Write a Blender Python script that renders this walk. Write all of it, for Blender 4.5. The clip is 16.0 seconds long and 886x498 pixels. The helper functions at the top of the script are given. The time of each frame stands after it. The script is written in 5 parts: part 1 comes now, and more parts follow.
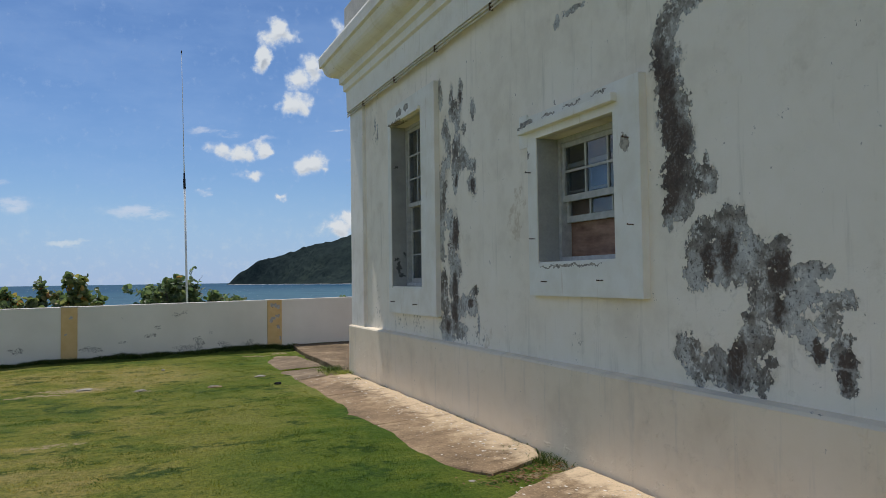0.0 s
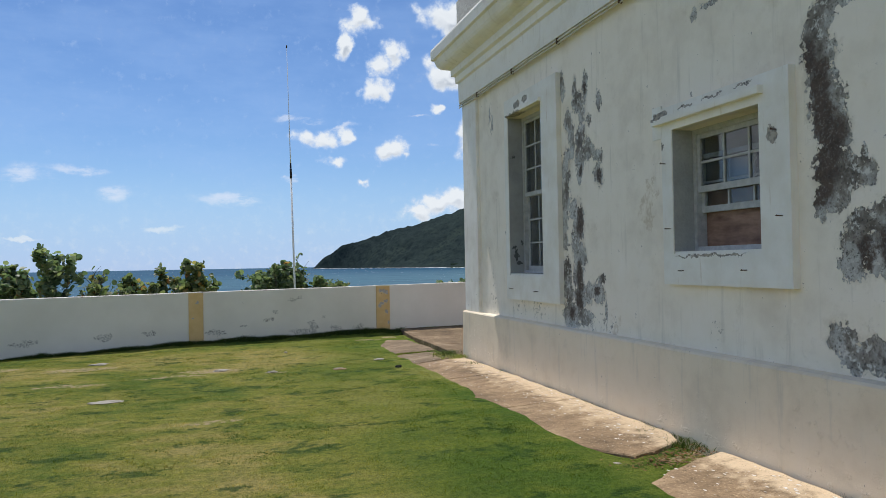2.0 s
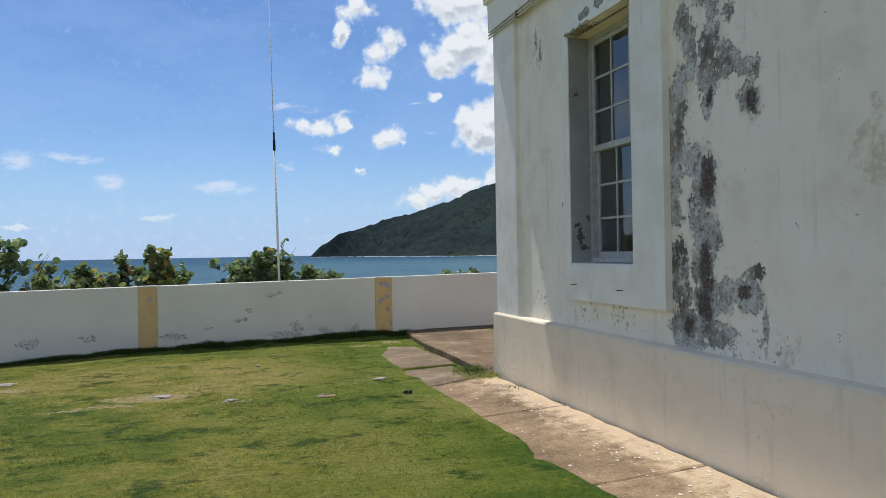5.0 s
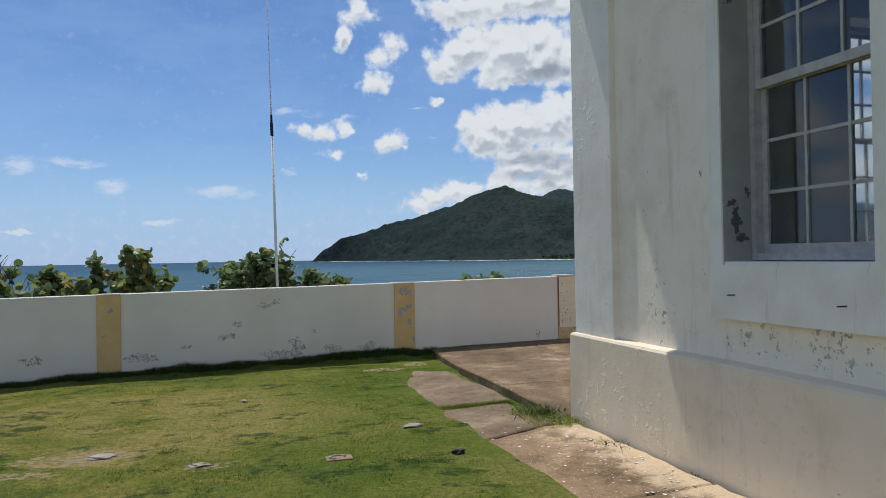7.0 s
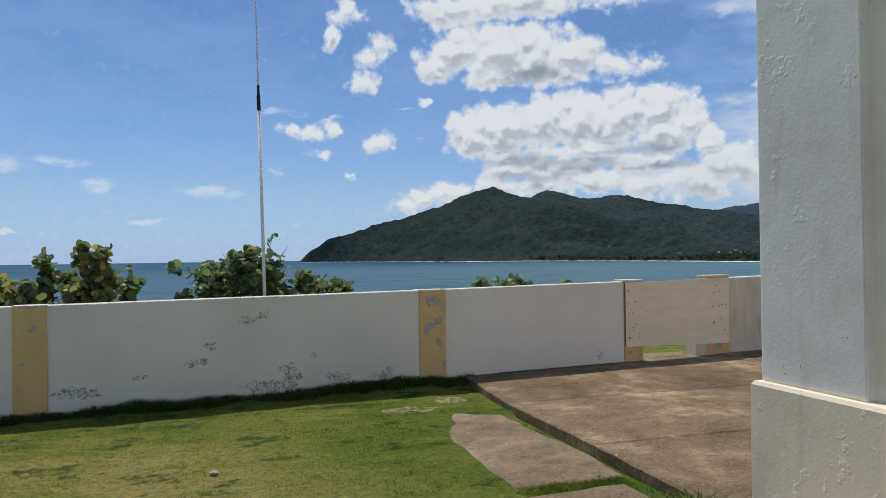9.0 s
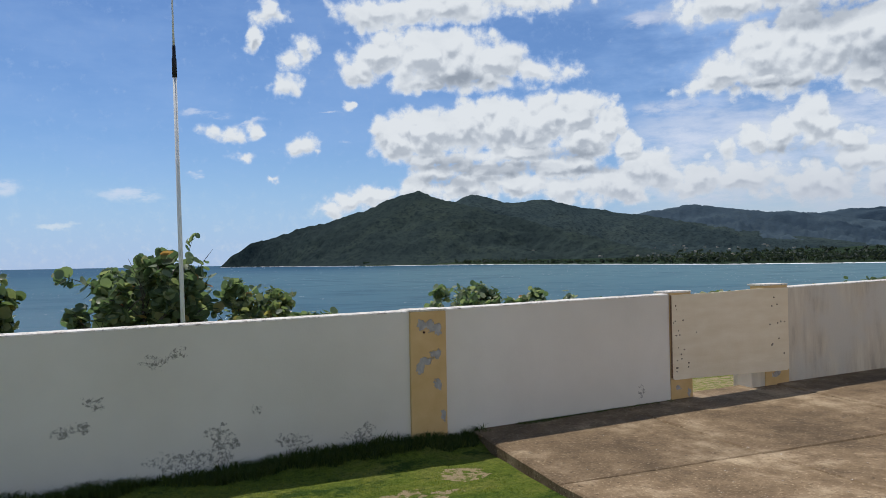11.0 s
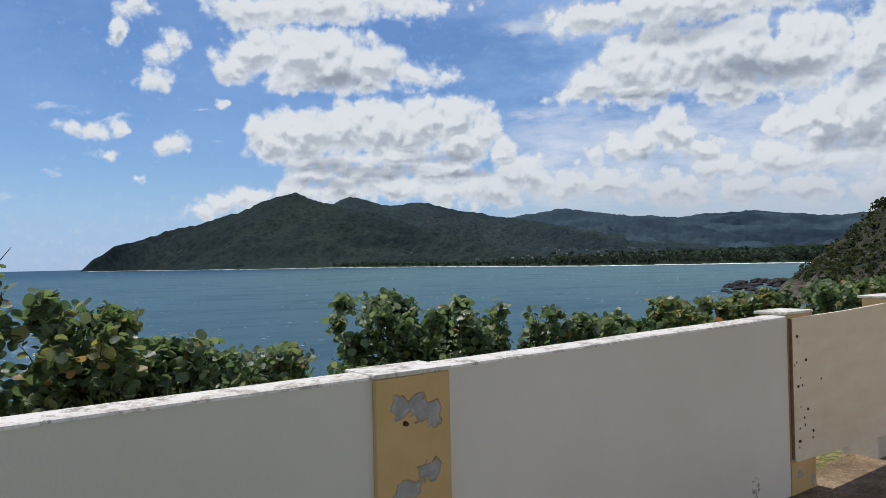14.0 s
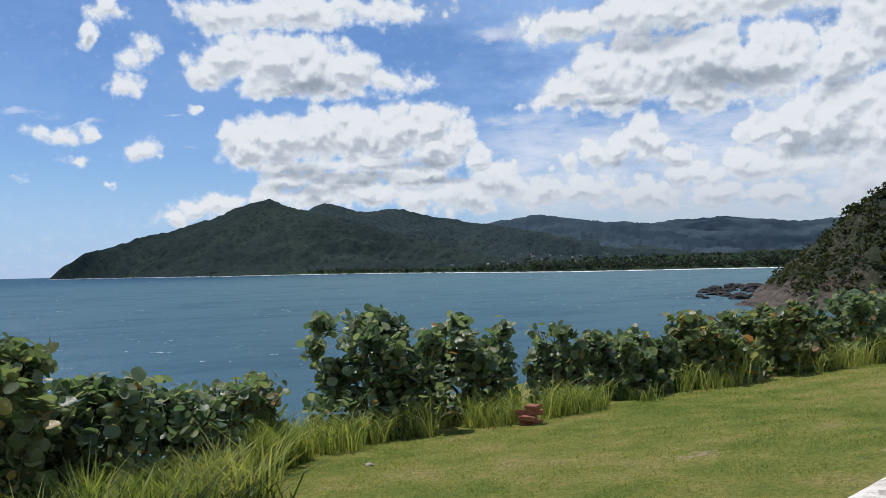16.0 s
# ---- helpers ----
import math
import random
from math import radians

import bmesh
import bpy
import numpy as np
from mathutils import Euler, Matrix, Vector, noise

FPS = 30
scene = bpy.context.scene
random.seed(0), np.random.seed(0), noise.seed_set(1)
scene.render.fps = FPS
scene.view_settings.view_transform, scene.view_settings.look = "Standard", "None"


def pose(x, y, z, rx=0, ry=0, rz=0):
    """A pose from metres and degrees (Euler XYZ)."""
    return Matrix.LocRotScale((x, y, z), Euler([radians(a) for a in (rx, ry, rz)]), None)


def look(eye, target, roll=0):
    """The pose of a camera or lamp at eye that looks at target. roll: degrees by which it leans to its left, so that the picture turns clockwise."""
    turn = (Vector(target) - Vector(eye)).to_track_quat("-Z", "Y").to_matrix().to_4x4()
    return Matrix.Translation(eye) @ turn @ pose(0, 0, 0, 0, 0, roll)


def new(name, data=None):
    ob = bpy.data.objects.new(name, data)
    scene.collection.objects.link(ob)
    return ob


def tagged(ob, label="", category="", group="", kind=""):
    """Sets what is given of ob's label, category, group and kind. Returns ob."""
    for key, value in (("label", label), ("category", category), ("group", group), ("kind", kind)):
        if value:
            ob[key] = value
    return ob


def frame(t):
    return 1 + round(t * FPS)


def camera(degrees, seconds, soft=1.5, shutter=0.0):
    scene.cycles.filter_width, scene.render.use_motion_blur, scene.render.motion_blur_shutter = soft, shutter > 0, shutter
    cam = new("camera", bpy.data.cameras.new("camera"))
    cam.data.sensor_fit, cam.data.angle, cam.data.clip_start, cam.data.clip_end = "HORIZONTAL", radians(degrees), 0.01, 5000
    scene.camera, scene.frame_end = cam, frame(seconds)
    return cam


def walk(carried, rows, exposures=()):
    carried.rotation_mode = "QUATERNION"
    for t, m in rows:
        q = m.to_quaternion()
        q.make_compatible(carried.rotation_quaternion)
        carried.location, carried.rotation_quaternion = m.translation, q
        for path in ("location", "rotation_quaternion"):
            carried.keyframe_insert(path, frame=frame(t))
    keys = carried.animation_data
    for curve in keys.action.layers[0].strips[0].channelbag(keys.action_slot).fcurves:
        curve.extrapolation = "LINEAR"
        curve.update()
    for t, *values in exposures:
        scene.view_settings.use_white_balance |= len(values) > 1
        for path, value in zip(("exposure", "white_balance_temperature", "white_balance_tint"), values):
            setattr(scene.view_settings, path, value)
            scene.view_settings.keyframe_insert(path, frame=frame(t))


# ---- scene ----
PATH = [
    (0, (-3.483, -12.62, 1.568), (-2.715, -10.775, 1.644), -0.8),
    (0.5, (-3.695, -12.884, 1.581), (-2.981, -11.017, 1.652), -0.8),
    (1, (-3.879, -12.922, 1.603), (-3.271, -11.017, 1.66), -0.8),
    (1.5, (-4.04, -12.876, 1.618), (-3.465, -10.961, 1.667), -0.9),
    (2, (-4.094, -12.723, 1.635), (-3.528, -10.805, 1.671), -1.0),
    (2.5, (-4.024, -12.358, 1.645), (-3.465, -10.438, 1.665), -1.2),
    (3, (-3.929, -11.873, 1.644), (-3.364, -9.954, 1.659), -1.2),
    (3.5, (-3.828, -11.355, 1.644), (-3.262, -9.437, 1.651), -1.3),
    (4, (-3.702, -10.695, 1.638), (-3.132, -8.778, 1.64), -1.3),
    (6.5, (-3.186, -7.176, 1.533), (-2.612, -5.261, 1.55), -0.6),
    (7, (-3.149, -6.483, 1.525), (-2.58, -4.566, 1.543), -1.0),
    (7.5, (-3.113, -5.789, 1.522), (-2.548, -3.871, 1.539), -1.0),
    (8, (-3.061, -5.082, 1.509), (-2.483, -3.167, 1.527), -0.9),
    (10.5, (-2.778, -1.436, 1.519), (-2.078, 0.437, 1.545), -0.9),
    (11, (-2.722, -0.816, 1.531), (-1.937, 1.023, 1.559), -1.0),
    (11.5, (-2.627, -0.173, 1.537), (-1.746, 1.622, 1.564), -1.0),
    (12, (-2.522, 0.401, 1.55), (-1.619, 2.186, 1.582), -1.0),
    (12.5, (-2.353, 0.957, 1.55), (-1.417, 2.724, 1.578), -1.1),
    (13, (-2.19, 1.518, 1.547), (-1.223, 3.269, 1.576), -1.1),
    (13.5, (-1.981, 2.058, 1.54), (-0.957, 3.775, 1.568), -1.3),
    (14, (-1.761, 2.618, 1.522), (-0.691, 4.308, 1.551), -1.2),
    (14.5, (-1.556, 3.187, 1.514), (-0.469, 4.865, 1.544), -1.1),
    (15, (-1.345, 3.666, 1.537), (-0.244, 5.335, 1.57), -1.3),
    (15.5, (-1.167, 4.114, 1.564), (-0.061, 5.779, 1.602), -1.3),
    (16, (-0.966, 4.467, 1.615), (0.159, 6.12, 1.659), -1.4),
]
cam = camera(60.8, 16.0, soft=0.55)
walk(cam, [(t, look(eye, target, roll)) for t, eye, target, roll in PATH],
     [(0, -0.28, 6050, 13.5), (1, -0.18, 6050, 13.5), (2, 0.0, 6050, 13.5), (4, 0.02, 6050, 13.5), (6.5, -0.12, 6050, 13.5), (8, -0.25, 6050, 13.5), (10.5, -0.15, 6050, 13.5), (12.5, -0.16, 6050, 13.5), (15, -0.22, 6050, 13.5), (16, -0.09, 6050, 13.5)])

# ---- light ----
world = bpy.data.worlds.new("sky")
scene.world = world
world.use_nodes = True
wn = world.node_tree.nodes
wn.clear()
sky = wn.new("ShaderNodeTexSky")
sky.sky_type = "NISHITA"
sky.sun_disc = False
SUN = Vector((-0.075, 0.44, 1.0)).normalized()
sky.sun_elevation = math.asin(SUN.z)
sky.sun_rotation = math.atan2(SUN.x, SUN.y)
sky.air_density, sky.dust_density, sky.ozone_density = 1.0, 0.05, 8.0
wbg = wn.new("ShaderNodeBackground")
wbg.inputs["Strength"].default_value = 0.098
wout = wn.new("ShaderNodeOutputWorld")
world.node_tree.links.new(sky.outputs["Color"], wbg.inputs["Color"])
world.node_tree.links.new(wbg.outputs["Background"], wout.inputs["Surface"])

sun = new("sun", bpy.data.lights.new("sun", "SUN"))
sun.data.energy, sun.data.angle, sun.data.color = 4.1, radians(0.5), (1.0, 0.935, 0.82)
sun.matrix_world = look(SUN * 100, (0, 0, 0))


# ---- material tools ----
class Mat:
    """A node material with one Principled shader and short calls for the usual nodes."""

    def __init__(s, name, rough=0.85, metal=0.0, spec=0.3):
        s.m = bpy.data.materials.new(name)
        s.m.use_nodes = True
        s.t = s.m.node_tree
        s.b = s.t.nodes["Principled BSDF"]
        s.out = s.t.nodes["Material Output"]
        s.b.inputs["Roughness"].default_value = rough
        s.b.inputs["Metallic"].default_value = metal
        s.b.inputs["Specular IOR Level"].default_value = spec
        s.tc = s.t.nodes.new("ShaderNodeTexCoord")
        s.p = s.tc.outputs["Object"]

    def put(s, sock, v):
        if isinstance(v, bpy.types.NodeSocket):
            s.t.links.new(v, sock)
        elif isinstance(v, tuple) and len(v) == 3 and sock.type == "RGBA":
            sock.default_value = (*v, 1)
        else:
            sock.default_value = v

    def noise(s, scale, detail=4, rough=0.55, vec=None, color=False, stretch=None):
        n = s.t.nodes.new("ShaderNodeTexNoise")
        v = vec or s.p
        if stretch:
            v = s.vec("MULTIPLY", v, stretch)
        s.put(n.inputs["Vector"], v)
        s.put(n.inputs["Scale"], scale)
        s.put(n.inputs["Detail"], detail)
        s.put(n.inputs["Roughness"], rough)
        return n.outputs["Color" if color else "Fac"]

    def calc(s, op, a, b=0.0, clamp=False):
        n = s.t.nodes.new("ShaderNodeMath")
        n.operation, n.use_clamp = op, clamp
        s.put(n.inputs[0], a)
        s.put(n.inputs[1], b)
        return n.outputs[0]

    def vec(s, op, a, b):
        n = s.t.nodes.new("ShaderNodeVectorMath")
        n.operation = op
        s.put(n.inputs[0], a)
        s.put(n.inputs[1], b)
        return n.outputs["Value" if op == "LENGTH" else "Vector"]

    def step(s, x, lo, hi):
        n = s.t.nodes.new("ShaderNodeMapRange")
        n.interpolation_type = "SMOOTHSTEP"
        s.put(n.inputs["Value"], x)
        s.put(n.inputs["From Min"], lo)
        s.put(n.inputs["From Max"], hi)
        return n.outputs["Result"]

    def mix(s, fac, a, b):
        n = s.t.nodes.new("ShaderNodeMix")
        n.data_type = "RGBA"
        s.put(n.inputs["Factor"], fac)
        s.put(n.inputs[6], a)
        s.put(n.inputs[7], b)
        return n.outputs[2]

    def ramp(s, x, *stops):
        n = s.t.nodes.new("ShaderNodeValToRGB")
        r = n.color_ramp
        while len(r.elements) < len(stops):
            r.elements.new(0.5)
        for e, (pos, c) in zip(r.elements, stops):
            e.position, e.color = pos, (*c, 1)
        s.put(n.inputs["Fac"], x)
        return n.outputs["Color"]

    def island(s):
        return s.t.nodes.new("ShaderNodeNewGeometry").outputs["Random Per Island"]

    def chance(s):
        return s.t.nodes.new("ShaderNodeObjectInfo").outputs["Random"]

    def blobs(s, spots, axes, wobble=0.1, scale=3.5, vec=None):
        """1 inside any of the ragged-edged spots (a, b, ra, rb), 0 outside."""
        v = vec or s.p
        n1 = s.vec("SUBTRACT", s.noise(scale, 5, 0.6, v, True), (0.5, 0.5, 0.5))
        n2 = s.vec("SUBTRACT", s.noise(scale * 5, 4, 0.6, v, True), (0.5, 0.5, 0.5))
        q = s.vec("ADD", v, s.vec("MULTIPLY", n1, (wobble * 2.4,) * 3))
        q = s.vec("ADD", q, s.vec("MULTIPLY", n2, (wobble * 0.9,) * 3))
        best = None
        for a, b, ra, rb in spots:
            c, k = [0, 0, 0], [0, 0, 0]
            c[axes[0]], c[axes[1]], k[axes[0]], k[axes[1]] = a, b, 1 / ra, 1 / rb
            d = s.vec("LENGTH", s.vec("MULTIPLY", s.vec("SUBTRACT", q, tuple(c)), tuple(k)), (0, 0, 0))
            best = d if best is None else s.calc("MINIMUM", best, d)
        return s.step(best, 1.06, 0.94), best

    def done(s, color, height=None, dist=0.01, strength=1.0, rough=None):
        s.put(s.b.inputs["Base Color"], color)
        if rough is not None:
            s.put(s.b.inputs["Roughness"], rough)
        if height is not None:
            n = s.t.nodes.new("ShaderNodeBump")
            s.put(n.inputs["Height"], height)
            n.inputs["Distance"].default_value, n.inputs["Strength"].default_value = dist, strength
            s.put(s.b.inputs["Normal"], n.outputs["Normal"])
        return s.m

    def translucent(s, color, share):
        """Lets part of the light through, as thin leaves do."""
        t = s.t.nodes.new("ShaderNodeBsdfTranslucent")
        s.put(t.inputs["Color"], color)
        x = s.t.nodes.new("ShaderNodeMixShader")
        x.inputs[0].default_value = share
        s.t.links.new(s.b.outputs[0], x.inputs[1])
        s.t.links.new(t.outputs[0], x.inputs[2])
        s.t.links.new(x.outputs[0], s.out.inputs["Surface"])


def plain(name, c, rough=0.8, metal=0.0, vary=0.25, scale=8.0, bump=0.003):
    m = Mat(name, rough, metal)
    n = m.noise(scale, 5, 0.6)
    n2 = m.noise(scale * 9, 3, 0.6)
    lo, hi = tuple(a * (1 - vary) for a in c), tuple(min(1, a * (1 + vary)) for a in c)
    f = m.calc("ADD", m.calc("MULTIPLY", n, 0.7), m.calc("MULTIPLY", n2, 0.3))
    return m.done(m.ramp(f, (0.3, lo), (0.7, hi)), n2, bump)


# ---- materials ----
def facade_plaster(name, patches, tone=(1, 1, 1), lumps=0.22):
    m = Mat(name, 0.9)
    big, mid, fine = m.noise(0.7, 4, 0.6), m.noise(4, 5, 0.6), m.noise(60, 3, 0.6)
    streak = m.noise(2.2, 5, 0.65, None, False, (1.0, 4.0, 0.35))
    base = m.ramp(m.calc("ADD", m.calc("MULTIPLY", big, 0.6), m.calc("MULTIPLY", mid, 0.4)), (0.34, (0.72, 0.675, 0.58)), (0.5, (0.83, 0.795, 0.705)), (0.66, (0.86, 0.83, 0.76)))
    base = m.vec("MULTIPLY", base, tone)
    base = m.mix(m.calc("MULTIPLY", m.step(streak, 0.56, 0.72), 0.35), base, (0.55, 0.50, 0.40))
    stain = m.noise(1.6, 6, 0.7)
    base = m.mix(m.calc("MULTIPLY", m.step(stain, 0.58, 0.70), 0.35), base, (0.60, 0.52, 0.38))
    specks = m.step(m.noise(8, 6, 0.78), 0.652, 0.685)
    base = m.mix(m.calc("MULTIPLY", specks, 0.8), base, (0.22, 0.19, 0.16))
    if patches:
        zone, _ = m.blobs([(-2.5, .95, .35, .09), (-3.2, .96, .4, .10), (-1.35, 1.2, .10, .3), (-3.0, 1.2, .5, .05), (-1.3, 3.9, .12, .25), (-4.6, .9, .7, .09), (-7.0, 1.0, .12, .05)], (1, 2), 0.2, 4)
        flecks = m.calc("MULTIPLY", zone, m.step(m.noise(15, 6, 0.72), 0.55, 0.60))
        base = m.mix(m.calc("MULTIPLY", flecks, 0.75), base, m.ramp(m.noise(9, 3), (0.4, (0.20, 0.19, 0.16)), (0.6, (0.46, 0.40, 0.30))))
        rust, _ = m.blobs([(-5.9, 2.15, .16, .22), (-5.3, .9, .2, .1), (-6.1, 2.4, .05, .2)], (1, 2), 0.3, 3)
        base = m.mix(m.calc("MULTIPLY", m.calc("MULTIPLY", rust, m.step(m.noise(7, 5, 0.7), 0.46, 0.62)), 0.5), base, (0.52, 0.40, 0.24))
    blister = m.calc("MULTIPLY", m.step(m.noise(10, 5, 0.62), 0.54, 0.68), m.step(m.noise(1.3, 3), 0.44, 0.58))
    h = m.calc("ADD", m.calc("ADD", m.calc("MULTIPLY", mid, 0.38), m.calc("MULTIPLY", fine, 0.09)), m.calc("MULTIPLY", blister, lumps))
    if patches:
        _, d = m.blobs([(a, b, ra * k, rb * k) for a, b, ra, rb in patches for k in ((1.22,) if a > -6 else (0.93,))], (1, 2), 0.09, 4.5)
        crumb = m.calc("ADD", m.calc("MULTIPLY", m.calc("SUBTRACT", m.noise(11, 5, 0.7), 0.5), 1.3), m.calc("MULTIPLY", m.calc("SUBTRACT", m.noise(34, 4, 0.65), 0.5), 1.2))
        inside = m.step(m.calc("ADD", d, crumb), 1.05, 0.96)
        a, b, c = m.noise(3.0, 5, 0.65), m.noise(14, 6, 0.75), m.noise(42, 4, 0.7)
        raw = m.ramp(a, (0.38, (0.56, 0.55, 0.51)), (0.48, (0.44, 0.42, 0.38)), (0.56, (0.29, 0.26, 0.22)), (0.66, (0.13, 0.11, 0.09)))
        raw = m.mix(m.calc("MULTIPLY", m.step(b, 0.55, 0.63), 0.8), raw, (0.16, 0.135, 0.115))
        raw = m.mix(m.step(b, 0.48, 0.39), raw, (0.66, 0.64, 0.58))
        raw = m.mix(m.calc("MULTIPLY", m.step(c, 0.56, 0.64), 0.8), raw, (0.06, 0.055, 0.05))
        _, deep = m.blobs(CORES, (1, 2), 0.10, 5.5)
        core = m.step(m.calc("ADD", deep, m.calc("MULTIPLY", m.calc("SUBTRACT", b, 0.5), 2.4)), 1.5, 0.8)
        raw = m.mix(m.calc("MULTIPLY", core, m.step(c, 0.66, 0.54)), raw, m.ramp(b, (0.4, (0.13, 0.097, 0.076)), (0.65, (0.072, 0.056, 0.047))))
        halo = m.calc("MULTIPLY", m.step(d, 1.55, 1.0), m.step(mid, 0.45, 0.62))
        base = m.mix(m.calc("MULTIPLY", halo, 0.35), base, (0.45, 0.36, 0.24))
        base = m.mix(inside, base, raw)
        h = m.calc("SUBTRACT", m.calc("ADD", h, m.calc("MULTIPLY", m.calc("MULTIPLY", inside, b), 0.8)), m.calc("MULTIPLY", inside, 1.3))
    return m.done(base, h, 0.014, 0.9)


PATCHES = [
    # tall strip with a foot, south of the small window
    (-8.60, 3.43, .14, .06), (-8.42, 3.47, .12, .08), (-8.30, 3.40, .14, .13), (-8.22, 3.25, .14, .17), (-8.26, 3.10, .16, .14), (-8.27, 2.92, .14, .2), (-8.34, 2.72, .18, .2), (-8.36, 2.52, .17, .18),
    (-8.33, 2.32, .15, .18), (-8.45, 2.20, .25, .13), (-8.36, 2.06, .16, .12), (-8.22, 1.97, .07, .1), (-8.62, 2.20, .12, .1), (-8.64, 2.33, .04, .08),
    # branching patch below it
    (-8.62, 1.86, .16, .1), (-8.85, 1.90, .16, .1), (-8.98, 1.87, .08, .08), (-8.55, 1.70, .15, .14), (-8.80, 1.70, .2, .16), (-9.05, 1.70, .14, .12), (-8.50, 1.55, .12, .1), (-8.75, 1.57, .16, .09), (-9.0, 1.57, .18, .1),
    (-9.25, 1.68, .09, .1), (-9.22, 1.53, .16, .1), (-9.45, 1.58, .12, .07), (-9.57, 1.57, .07, .04), (-9.40, 1.44, .16, .1), (-9.60, 1.40, .13, .07), (-9.70, 1.42, .03, .07), (-9.12, 1.38, .16, .12), (-9.27, 1.31, .12, .1),
    (-9.02, 1.25, .11, .13), (-8.98, 1.12, .16, .12), (-9.12, 1.18, .1, .07), (-8.42, 1.05, .12, .13), (-8.50, .93, .16, .1), (-8.68, .98, .14, .11), (-8.90, 1.0, .16, .12), (-8.85, .87, .16, .08), (-9.05, .92, .12, .09),
    (-9.16, 1.03, .08, .04), (-9.42, 1.22, .07, .12), (-9.50, 1.12, .07, .08), (-9.57, 1.28, .08, .07), (-9.64, 1.17, .08, .07), (-9.67, 1.05, .09, .1), (-9.66, .95, .07, .08),
    # broken strip beside the tall window
    (-3.98, 3.85, .07, .15), (-4.33, 3.75, .05, .12), (-4.60, 3.70, .05, .14), (-4.40, 3.55, .12, .1), (-4.52, 3.40, .06, .12), (-4.68, 3.30, .05, .06), (-4.93, 3.46, .05, .11), (-4.12, 3.38, .09, .1), (-4.22, 3.20, .08, .14),
    (-4.24, 3.02, .06, .12), (-4.08, 2.92, .1, .1), (-4.0, 2.72, .12, .2), (-4.02, 2.42, .12, .22), (-3.96, 2.12, .09, .22), (-4.0, 1.88, .07, .1), (-4.46, 3.12, .1, .12), (-4.44, 2.90, .09, .16), (-4.42, 2.68, .05, .1),
    (-4.66, 2.95, .12, .1), (-4.90, 2.83, .09, .07), (-4.90, 2.62, .09, .1), (-4.25, 2.25, .12, .1), (-4.38, 2.08, .12, .2), (-4.28, 1.85, .1, .14), (-4.40, 1.68, .12, .12), (-4.02, 1.52, .1, .12), (-4.05, 1.28, .12, .18),
    (-4.35, 1.45, .12, .16), (-4.38, 1.20, .14, .16), (-4.65, 1.25, .12, .1), (-4.90, 1.40, .09, .05), (-4.85, 1.25, .1, .1), (-4.15, .95, .18, .14), (-4.50, .95, .16, .09), (-4.15, .83, .1, .05), (-5.0, 1.07, .03, .09),
    # small flakes
    (-1.30, 4.03, .03, .1), (-1.43, 3.83, .035, .09), (-7.05, 3.9, .2, .03), (-6.75, 3.86, .06, .05), 
]
CORES = [(-8.17, 3.1, .07, .12), (-8.25, 2.92, .09, .16), (-8.29, 2.65, .09, .2), (-8.36, 2.45, .12, .18), (-8.29, 2.22, .09, .18), (-8.25, 2.08, .06, .1), (-8.86, 1.02, .08, .16), (-8.80, 1.72, .08, .12), (-9.22, 1.60, .06, .1), (-8.62, 1.66, .06, .1), (-9.22, 1.36, .06, .08),
         (-9.5, 1.12, .05, .06), (-9.66, 1.1, .06, .05), (-9.66, .97, .05, .05), (-4.42, 2.1, .08, .18), (-4.38, 1.42, .07, .2), (-4.36, 1.15, .08, .14), (-4.8, 1.28, .06, .06), (-4.92, 2.6, .05, .08), (-4.45, 2.72, .04, .08), (-4.15, .98, .08, .08), (-4.62, 3.7, .03, .08)]
M_FACADE = facade_plaster("weathered cream plaster", PATCHES, (1.06, 1.01, 0.95), 0.3)
M_PLASTER = facade_plaster("cream plaster", [], (1.01, 1.01, 1.04))
# The plinth's warmer tone holds the light bounced up from the sunlit walkway.
M_PLINTH = facade_plaster("blistered plinth plaster with bounce tint", [], (1.0, 0.90, 0.76), 0.42)


def frame_plaster():
    m = Mat("cream plaster surround", 0.88)
    mid, fine = m.noise(3, 5, 0.6), m.noise(50, 3, 0.6)
    c = m.ramp(mid, (0.34, (0.78, 0.735, 0.63)), (0.66, (0.87, 0.84, 0.76)))
    chips, _ = m.blobs([(-6.28, 3.02, .12, .05), (-6.7, 3.045, .1, .014), (-7.1, 3.05, .14, .012), (-7.5, 3.06, .12, .01), (-6.3, 2.72, .04, .05), (-7.83, 2.6, .05, .07), (-7.0, 1.66, .5, .012), (-2.6, 3.9, .12, .05), (-2.9, 3.92, .1, .05), (-2.5, 3.78, .3, .02)], (1, 2), 0.05, 9)
    c = m.mix(chips, c, m.ramp(m.noise(22, 4), (0.35, (0.16, 0.15, 0.14)), (0.6, (0.45, 0.40, 0.32))))
    rust = m.step(m.noise(3.0, 4, 0.6, None, False, (1, 7, 0.6)), 0.62, 0.74)
    c = m.mix(m.calc("MULTIPLY", rust, 0.4), c, (0.50, 0.36, 0.20))
    return m.done(c, m.calc("SUBTRACT", m.calc("ADD", mid, m.calc("MULTIPLY", fine, 0.3)), chips), 0.008, 0.7)


M_FRAME = frame_plaster()


